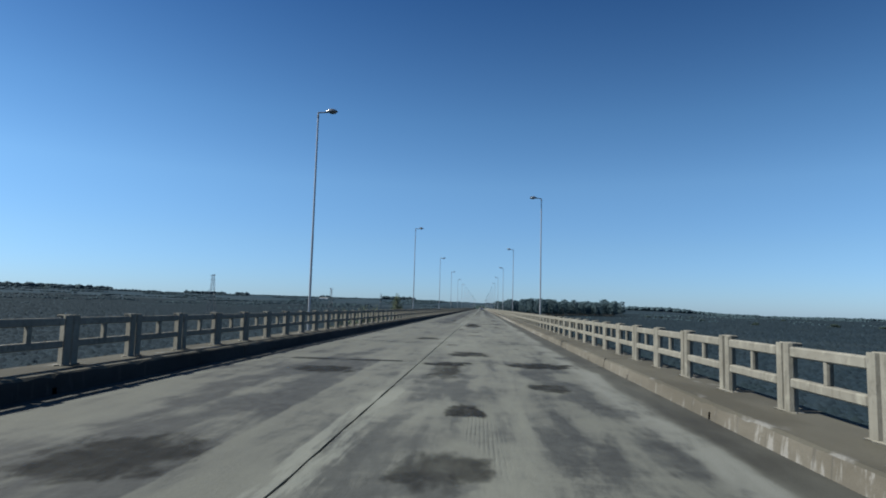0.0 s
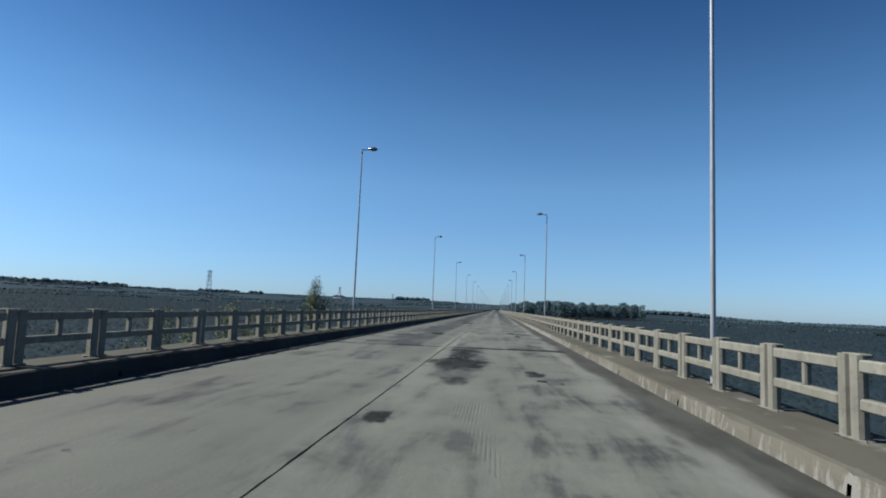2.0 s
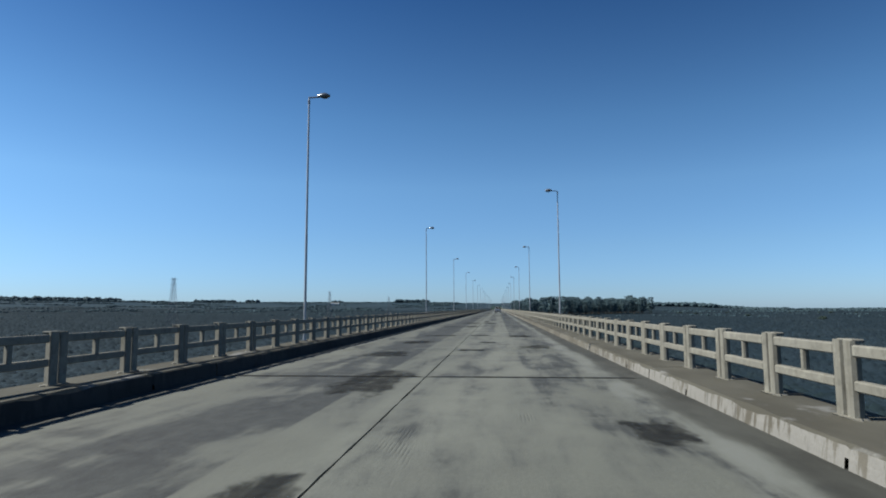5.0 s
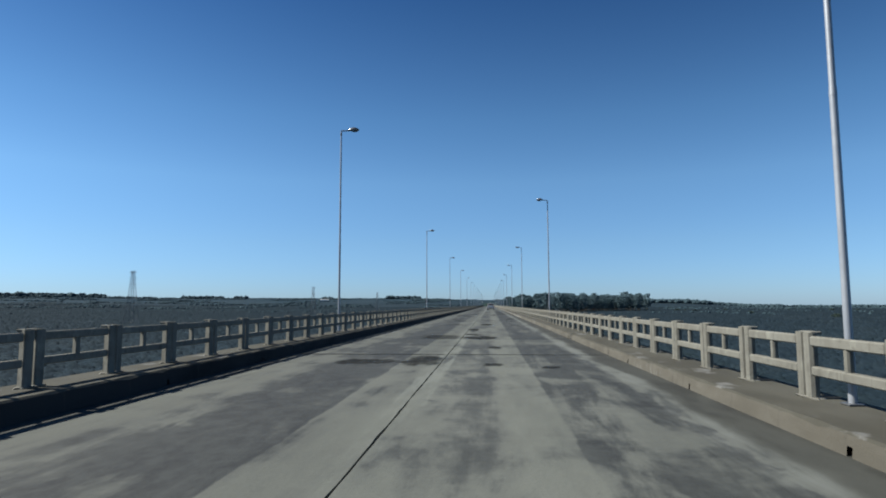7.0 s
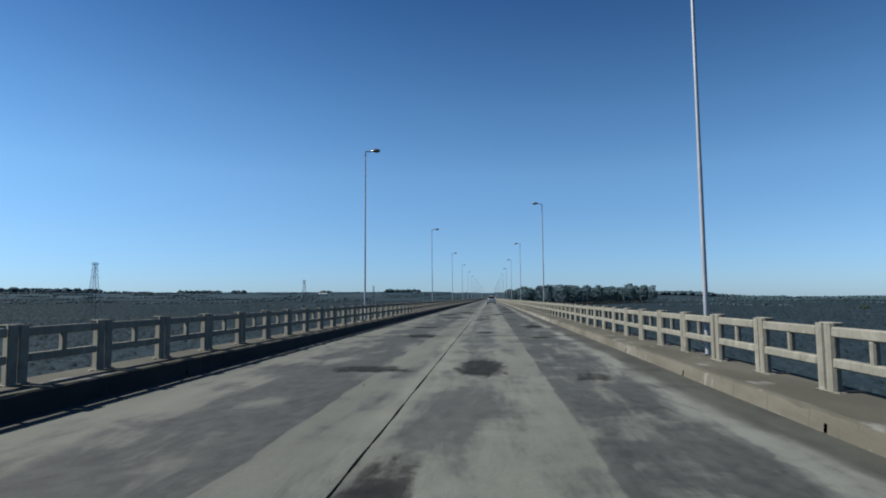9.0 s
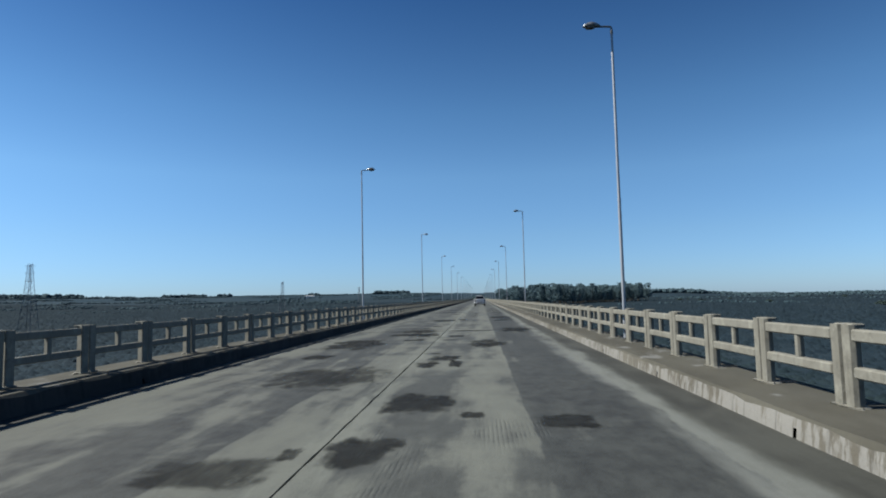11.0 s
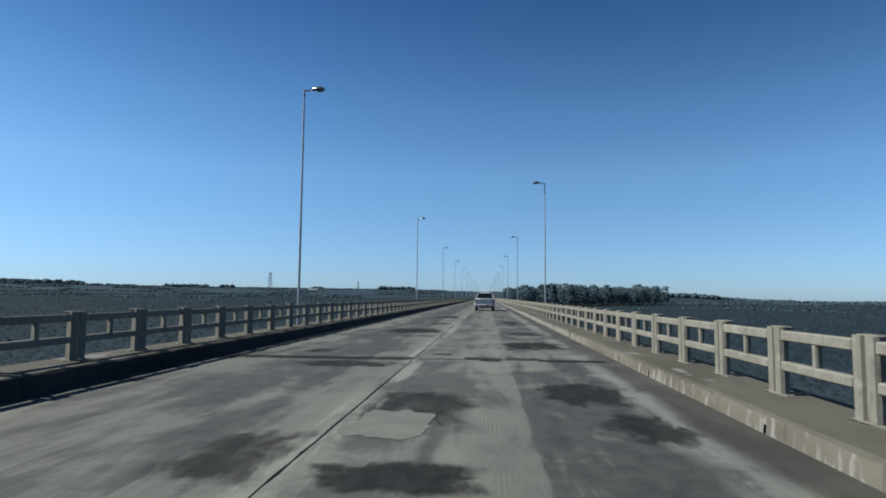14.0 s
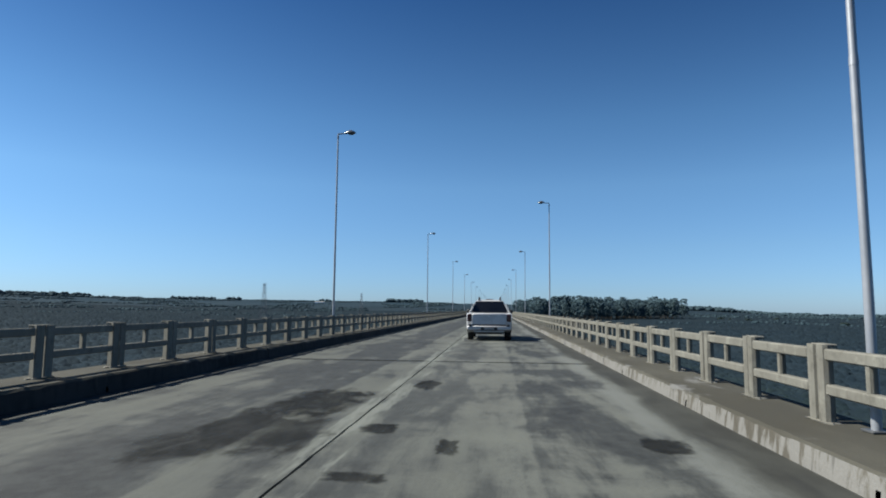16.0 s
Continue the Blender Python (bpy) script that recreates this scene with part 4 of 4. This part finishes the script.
        cs.extend(np.stack([x + w * q * np.cos(a), y + w * q * np.sin(a), g + s * 1.1 * h], 1).tolist())
        rs.extend((s * rng.uniform(0.16, 0.34, n)).tolist())
    tagged(new("marsh_scrub", clump_mesh("marsh_scrub", rng, np.array(cs), np.array(rs), SCRUB, 0.8, 0.5)),
           "dark bushes scattered over the marsh", "scrub", kind="stuff")


def build_sedge():
    """Tufts of sedge over the whole marsh, larger further from the bridge."""
    rng = np.random.default_rng(19)
    n = 330000
    side = np.where(rng.uniform(size=n) < 0.5, -1.0, 1.0)
    ax = 8.5 * np.exp(rng.uniform(0, 1, n) * math.log(1100 / 8.5))
    x, y = side * ax, rng.uniform(-25, 1500, n)
    keep = ~((y > 630) & (ax < 30))
    x, y, ax = x[keep], y[keep], ax[keep]
    n = len(x)
    s = 0.095 * np.sqrt(ax) * rng.uniform(0.6, 1.35, n)
    g = np.array([ground_height(float(a), float(b)) for a, b in zip(x, y)])
    h = s * rng.uniform(0.3, 0.75, n)
    turn = rng.uniform(0, 6.28, n)
    v = np.empty((n, 5, 3))
    for k in range(4):
        a = turn + k * math.pi / 2 + rng.uniform(-0.3, 0.3, n)
        r = s * rng.uniform(0.75, 1.25, n)
        v[:, k, 0], v[:, k, 1], v[:, k, 2] = x + r * np.cos(a), y + r * np.sin(a), g - 0.05
    v[:, 4, 0], v[:, 4, 1], v[:, 4, 2] = x + s * rng.uniform(-0.3, 0.3, n), y + s * rng.uniform(-0.3, 0.3, n), g + h
    f = np.array([[0, 1, 4], [1, 2, 4], [2, 3, 4], [3, 0, 4]])[None] + (np.arange(n) * 5)[:, None, None]
    f = f.reshape(-1, 3)
    me = bpy.data.meshes.new("sedge")
    me.vertices.add(n * 5)
    me.vertices.foreach_set("co", v.ravel())
    me.loops.add(f.size)
    me.loops.foreach_set("vertex_index", f.ravel())
    me.polygons.add(len(f))
    me.polygons.foreach_set("loop_start", np.arange(0, f.size, 3))
    me.polygons.foreach_set("loop_total", np.full(len(f), 3))
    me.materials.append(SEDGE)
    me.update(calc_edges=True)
    tagged(new("marsh_sedge", me), "sedge covering the flat marsh, olive near the bridge, blued for haze beyond", "sedge", kind="stuff")


build_sedge()
build_woods()


def leaves(bm, rng, centre, spread, count, size):
    for i in range(count):
        p = Vector(centre) + Vector((rng.gauss(0, spread[0]), rng.gauss(0, spread[1]), rng.gauss(0, spread[2])))
        q = Euler((rng.uniform(-1, 1), rng.uniform(-1, 1), rng.uniform(0, 6.28))).to_matrix()
        s = size * rng.uniform(0.6, 1.3)
        bm.faces.new([bm.verts.new(p + q @ Vector(c)) for c in ((-s, 0, 0), (0, -s * 0.35, 0), (s, 0, 0), (0, s * 0.35, 0.1 * s))])


def build_tree(x, y, top, stems, spread, seed, label):
    """Slender tree rooted in the marsh beside the bridge; its stems fan out past the railing."""
    rng = random.Random(seed)
    g = ground_height(x, y)
    tree = thing("tree", label, "tree", at=(x, y, 0))
    fork = top - 2.5
    bm = bmesh.new()
    tube(bm, (0, 0, g - 0.3), (0.03, 0, fork + 0.1), 0.12, 0.05, 9)
    trunk = part("trunk", bm, BARK, tree, smooth=True)
    crown, limbs = bmesh.new(), bmesh.new()
    for i in range(stems):
        u = (i + rng.uniform(0.2, 0.8)) / stems * 2 - 1
        h = top - 1.15 * abs(u) ** 1.3 - rng.uniform(0, 0.5)
        tip = Vector((u * spread + 0.03, rng.uniform(-0.7, 0.7) * spread, h))
        root = Vector((0.03, 0, fork + rng.uniform(-0.2, 0.3)))
        tube(limbs, root, tip, 0.022, 0.005, 6)
        for j in range(9):
            f = 0.2 + 0.8 * (j + 1) / 9
            w = 0.06 + 0.07 * (1 - f)
            leaves(crown, rng, root.lerp(tip, f), (w, w, 0.13), 44, 0.036)
    for i in range(14):
        z = rng.uniform(g + 2.0, fork + 0.2)
        leaves(crown, rng, (rng.gauss(0, 0.4), rng.gauss(0, 0.4), z), (0.45, 0.45, 0.35), 110, 0.06)
    part("branches", limbs, BARK, trunk)
    part("crown", crown, WILLOW, tree, "yellow-green leaves")
    return tree


build_tree(-5.9, 50.7, 2.36, 13, 0.50, 21, "slender grey-green tree whose stems fan out beside the railing")
build_tree(-7.6, 50.6, 1.15, 14, 1.1, 22, "low yellow-green treetop just above the railing")
build_tree(-8.2, 48.6, 1.30, 16, 1.2, 23, "low yellow-green treetop just above the railing")
build_tree(-9.2, 45.6, 0.95, 14, 1.2, 24, "low yellow-green treetop just above the railing")


# ---- power line and farm building ----
def build_pylon():
    tower = thing("electricity_pylon", "grey lattice steel electricity pylon standing in the marsh", "pylon", "power line pylons")
    h, w = 25.0, 2.3
    def half(z):
        return w * (1 - z / h) * 0.9 + 0.35 if z < 18 else 0.55
    for sx in (-1, 1):
        for sy in (-1, 1):
            bm = bmesh.new()
            bent(bm, [(sx * half(z), sy * half(z), z) for z in (0, 6, 12, 17.9, h)], 0.085, 5)
            part("leg", bm, PYLON, tower)
    bm = bmesh.new()
    zs = [0, 4, 7.5, 10.5, 13, 15.2, 17, 18.6, 20.2, 21.8, 23.4, 25]
    for a, b in zip(zs, zs[1:]):
        for s in (-1, 1):
            tube(bm, (-half(a), s * half(a), a), (half(b), s * half(b), b), 0.045, 0.045, 4)
            tube(bm, (half(a), s * half(a), a), (-half(b), s * half(b), b), 0.045, 0.045, 4)
            tube(bm, (s * half(a), -half(a), a), (s * half(b), half(b), b), 0.045, 0.045, 4)
    part("bracing", bm, PYLON, tower)
    for z in (18.5, 21.5, 24.2):
        bm = bmesh.new()
        for s in (-1, 1):
            tube(bm, (0, 0, z), (s * 1.9, 0, z), 0.08, 0.05, 5)
            tube(bm, (s * 0.5, 0, z + 0.9), (s * 1.9, 0, z), 0.05, 0.04, 4)
        part("cross_arm", bm, PYLON, tower)
    return tower


pylon = build_pylon()
for i, (px, py) in enumerate(((-166, 363), (-157, 622), (-147.5, 879))):
    m = pose(px, py, ground_height(px, py) - 0.2, 0, 0, 4)
    if i == 0:
        pylon.matrix_basis = m
    else:
        copy_thing(pylon, m)


def build_farm():
    px, py = -540.0, 2030.0
    house = thing("farm_building", "small far whitewashed farm building with a tin roof", "building", at=(px, py, ground_height(px, py) - 0.3))
    bm = bmesh.new()
    box(bm, -14, 14, -4, 4, 0, 4.6)
    wall = part("wall", bm, WHITEWALL, house)
    bm = bmesh.new()
    v = [bm.verts.new(c) for c in ((-14.5, -4.6, 4.5), (14.5, -4.6, 4.5), (14.5, 0, 6.6), (-14.5, 0, 6.6), (14.5, 4.6, 4.5), (-14.5, 4.6, 4.5))]
    for q in ((0, 1, 2, 3), (3, 2, 4, 5), (0, 3, 5), (1, 4, 2), (0, 5, 4, 1)):
        bm.faces.new([v[k] for k in q])
    part("roof", bm, TINROOF, house)
    for wx in (-7, 0, 7):
        bm = bmesh.new()
        box(bm, wx - 0.7, wx + 0.7, -4.06, -3.9, 1.4, 2.8)
        part("window", bm, CARGLASS, wall)


build_farm()


# ---- repairs on the carriageway ----
def build_patch(x0, x1, y0, y1, material, label, seed, lift=0.005):
    """A thin, ragged repair laid on the slabs; its thickness runs out towards the rim."""
    cx, cy, w, l = (x0 + x1) / 2, (y0 + y1) / 2, (x1 - x0) / 2, (y1 - y0) / 2
    n = 72
    bm = bmesh.new()
    thick = bm.verts.layers.float.new("thickness")
    rings = []
    crisp = l < 0.5 and w > 0.35 and min(abs(cy - q) for q in JOINTS) < 0.4        # bands of tar along a joint have hard edges
    for share, t in ((0.5, 1.0), (0.93, 1.0), (1.0, 1.0), (1.03, 0.5)) if crisp else ((0.45, 1.0), (0.8, 0.72), (1.05, 0.38), (1.32, 0.0)):
        ring = []
        for k in range(n):
            a = 2 * math.pi * k / n
            c, s = math.cos(a), math.sin(a)
            e = 6 if l < 0.5 else 3
            q = (abs(c) ** e + abs(s) ** e) ** (-1 / e)
            j = 0.97 + 0.26 * noise.noise(Vector((c * 1.4, s * 1.4, seed * 3.1))) + 0.16 * noise.noise(Vector((c * 4, s * 4, seed * 1.7)))
            if crisp:
                j = 0.97 + 0.4 * (j - 0.97)
            v = bm.verts.new((min(c * q * j * w * share, (3.9 if cx > 0 else -0.02) - cx), s * q * j * l * share, lift - (1 - t) * 0.001))
            v[thick] = t
            ring.append(v)
        rings.append(ring)
    mid = bm.verts.new((0, 0, lift))
    mid[thick] = 1.0
    for k in range(n):
        m = (k + 1) % n
        bm.faces.new((mid, rings[0][k], rings[0][m]))
        for a, b in zip(rings, rings[1:]):
            bm.faces.new((a[k], b[k], b[m], a[m]))
    ob = new("road_patch", mesh("road_patch", bm, material))
    ob.location = (cx, cy, 0)
    tagged(ob, label, "road patch", "road repairs", "structure")


TAR_LABEL = "thin dark asphalt repair with a ragged edge on the concrete road"
# x and y from and to, in metres, span by span of the bridge
PATCHES = {}
PATCHES[0] = (
    (2.05, 2.77, 9.2, 10.2), (0.09, 1.01, 12.8, 13.3), (0.43, 1.56, 15.1, 16.9),
    (-2.05, -0.88, 3.8, 5.5), (0.62, 1.49, 4.1, 5.2), (0.9, 1.37, 6.9, 7.7), (0.3, 1.05, 10.4, 12.9), (-2.26, -1.07, 10.8, 12),
    (2, 3.3, 12.6, 13.9), (0.4, 1.15, 13.2, 13.62), (-2.9, -1.9, 13.3, 13.75), (-1.6, -0.4, 13.35, 13.62),
)
PATCHES[1] = (
    (-1.21, -0.23, 22.5, 24), (2.31, 2.49, 18.38, 18.58), (2.23, 2.55, 29.78, 30.13), (0.1, 0.4, 33, 33.8),
    (0.08, 1.42, 38.7, 41.8), (2.24, 2.44, 37.26, 37.6), (-1.59, -0.75, 45.53, 45.9), (0.12, 1.2, 43.3, 45.17),
    (0.22, 0.6, 19.5, 19.95), (0.72, 1.45, 26.2, 26.9), (0.87, 1.22, 29.9, 30.5), (0.6, 1.1, 36.2, 37.5), (2.08, 2.51, 37.9, 39.1),
    (0.38, 1.08, 40.8, 44.2), (1.86, 3.6, 45.2, 46.1), (0.15, 1.85, 45.25, 45.72),
)
PATCHES[2] = (
    (2.39, 2.66, 54.33, 55.27), (2.29, 2.48, 52.34, 52.5), (2.32, 2.49, 51.49, 51.76), (3.1, 3.39, 50.33, 50.63), (-1.5, -0.87, 53.95, 55.6),
    (2.16, 2.87, 61.31, 62.11), (1.02, 1.21, 57.98, 58.45), (-0.59, -0.02, 69.7, 70.9), (2.68, 3.3, 72.07, 73.33),
    (0.65, 0.97, 56.8, 57.2), (2.35, 3.35, 56.9, 57.6), (2.05, 2.6, 57.2, 58.8), (2.15, 3.1, 57.3, 59.1), (-1.74, -1.41, 57.8, 58.2),
    (2.08, 2.83, 64.6, 65), (-1.39, -0.22, 75.1, 78.7),
)
PATCHES[3] = (
    (-0.92, -0.04, 106.7, 109.2), (2.15, 2.52, 106.2, 106.6), (0.89, 1.33, 106.5, 107.2), (-2.48, -1.07, 106.9, 108.2),
)
PATCHES[4] = (
    (1.03, 1.42, 111.4, 112.6), (-1.79, -0.04, 116.1, 120), (0.15, 1.3, 116.2, 118.4), (0.28, 1.14, 118.3, 118.8),
    (0.04, 0.54, 119.4, 120.3), (0.56, 1.13, 119.4, 119.9), (0.04, 0.54, 122.7, 126.3),
)
PATCHES[5] = (
    (-0.3, -0.13, 154.76, 155.12), (0.27, 0.93, 162.1, 163.3), (1.11, 1.41, 156.37, 156.69), (0.02, 0.46, 163.64, 163.97), (1.04, 1.98, 165.2, 168.15),
    (0.05, 1.94, 173.25, 173.72), (0.27, 0.84, 169.77, 170.49), (-1.8, -0.32, 172, 175), (-1.87, -0.23, 170.54, 171.93),
    (-1.15, -0.17, 154, 154.8), (0.06, 0.64, 154.5, 155.5), (1.96, 2.51, 155.8, 156.5), (0.2, 0.98, 156.6, 158), (-2.13, -0.12, 158.5, 161.4),
    (0.12, 0.55, 161, 162), (0.74, 0.99, 161.1, 162.3), (-2.68, -2.02, 162.8, 163.9), (-2.97, -1.47, 165.4, 169.1), (-1.08, -0.28, 168, 169),
    (0.08, 0.66, 168.1, 168.7), (-1.11, -0.11, 169.8, 171.9), (2.09, 3.4, 172.2, 175.3),
)
PATCHES[6] = (
    (-1.01, -0.41, 183, 183.85), (0.02, 0.61, 185.03, 186.7), (0.98, 1.24, 185.16, 185.5), (0.9, 1.06, 183.83, 184.17),
    (0.97, 1.23, 183.08, 183.32), (0.18, 0.29, 182.96, 183.19), (1.84, 3.22, 186.87, 190.9), (2.02, 3.23, 183, 184.3), (2.13, 3.01, 193.6, 195.07), (0.57, 1.18, 190.09, 190.36),
    (-1.62, -0.77, 175.3, 176), (-0.83, -0.35, 176.9, 177.7), (0.07, 0.42, 183.5, 184.1), (-1.38, -0.04, 183.9, 186.2),
    (2.3, 3.3, 184.2, 186.7), (-2.22, -1.84, 190.6, 191.1), (0.12, 1.24, 193.1, 194.1), (0.24, 1.34, 197.3, 198), (-0.97, -0.04, 197.3, 199),
    (2.61, 3.4, 198.8, 200.2), (0.01, 1.27, 198.9, 201.5), (2.16, 3.18, 200.6, 202.4), (-2.1, -0.2, 203.9, 205), (-1.2, 0, 205.1, 205.85),
    (1, 1.78, 205.52, 205.95), (1.29, 1.7, 205.2, 205.5), (-3.9, -1.1, 205.15, 205.75), (1.78, 2.57, 205.6, 205.92), (2.48, 3.78, 205.25, 205.68),
)
PATCHES[7] = (
    (0.19, 0.7, 206.29, 206.63), (0.22, 0.63, 232.44, 233.53),
    (-2.6, -2.03, 206.5, 207.4), (1.82, 3.4, 207.8, 210.3), (2.18, 3.3, 213, 214.8), (-2.22, -0.17, 213.9, 216.5), (-1.03, -0.31, 220.2, 221.9),
    (2.33, 2.75, 220.2, 221.5), (2.19, 3.02, 221.7, 223.8), (0.27, 0.72, 227.4, 227.7), (-1.75, -0.12, 227.8, 230.4), (1, 1.2, 228.3, 228.9),
    (2.9, 3.32, 228.6, 229.2), (0.16, 0.5, 229.1, 229.6), (-1.4, -0.23, 230, 232.2),
)
mend = random.Random(31)
for y0, y1 in ((82, 98), (128, 149)):          # more of the same between the worst stretches
    for lane, w in ((-1.4, 0.75), (0.6, 0.4), (2.5, 0.5)):
        y = y0 + mend.uniform(0, 5)
        while y < y1:
            x, a, b = lane + mend.uniform(-0.4, 0.4), w * mend.uniform(0.5, 1.2), mend.uniform(0.6, 2.6)
            PATCHES.setdefault(y0, []).append((x - a, min(x + a, -0.04) if lane < 0 else x + a, y, y + b))
            y += b + mend.uniform(3, 9)
for j, half in ((45.48, 0.10), (77.48, 0.13), (109.48, 0.10), (141.48, 0.12), (173.48, 0.09), (205.48, 0.08), (237.48, 0.13)):
    PATCHES[j] = ((-3.9, -0.03, j - half, j + half), (0.03, 3.8, j - half * 0.8, j + half * 0.8))
for i, q in enumerate(q for span in PATCHES.values() for q in span):
    build_patch(*q, TAR, TAR_LABEL, i + 1, 0.0015 + 0.0006 * (i % 6))
build_patch(2.52, 3.05, 57.9, 58.8, MORTAR, "pale mortar repair inside a dark asphalt one on the road", 61, 0.0055)
build_patch(0.22, 0.82, 198.9, 199.8, MORTAR, "bare pale concrete worn free of the dark asphalt on the road", 62, 0.0055)


# ---- the slabs of the carriageway ----
def build_slabs():
    rnd = random.Random(2)
    for a, b in zip(JOINTS, JOINTS[1:]):
        for x0, x1 in ((-KX - 0.06, -0.012), (0.012, KX + 0.06)):
            ob = new("road_slab", slab_mesh(x0, x1, a + 0.018, b - 0.018, rnd))
            ob.parent = deck


build_slabs()
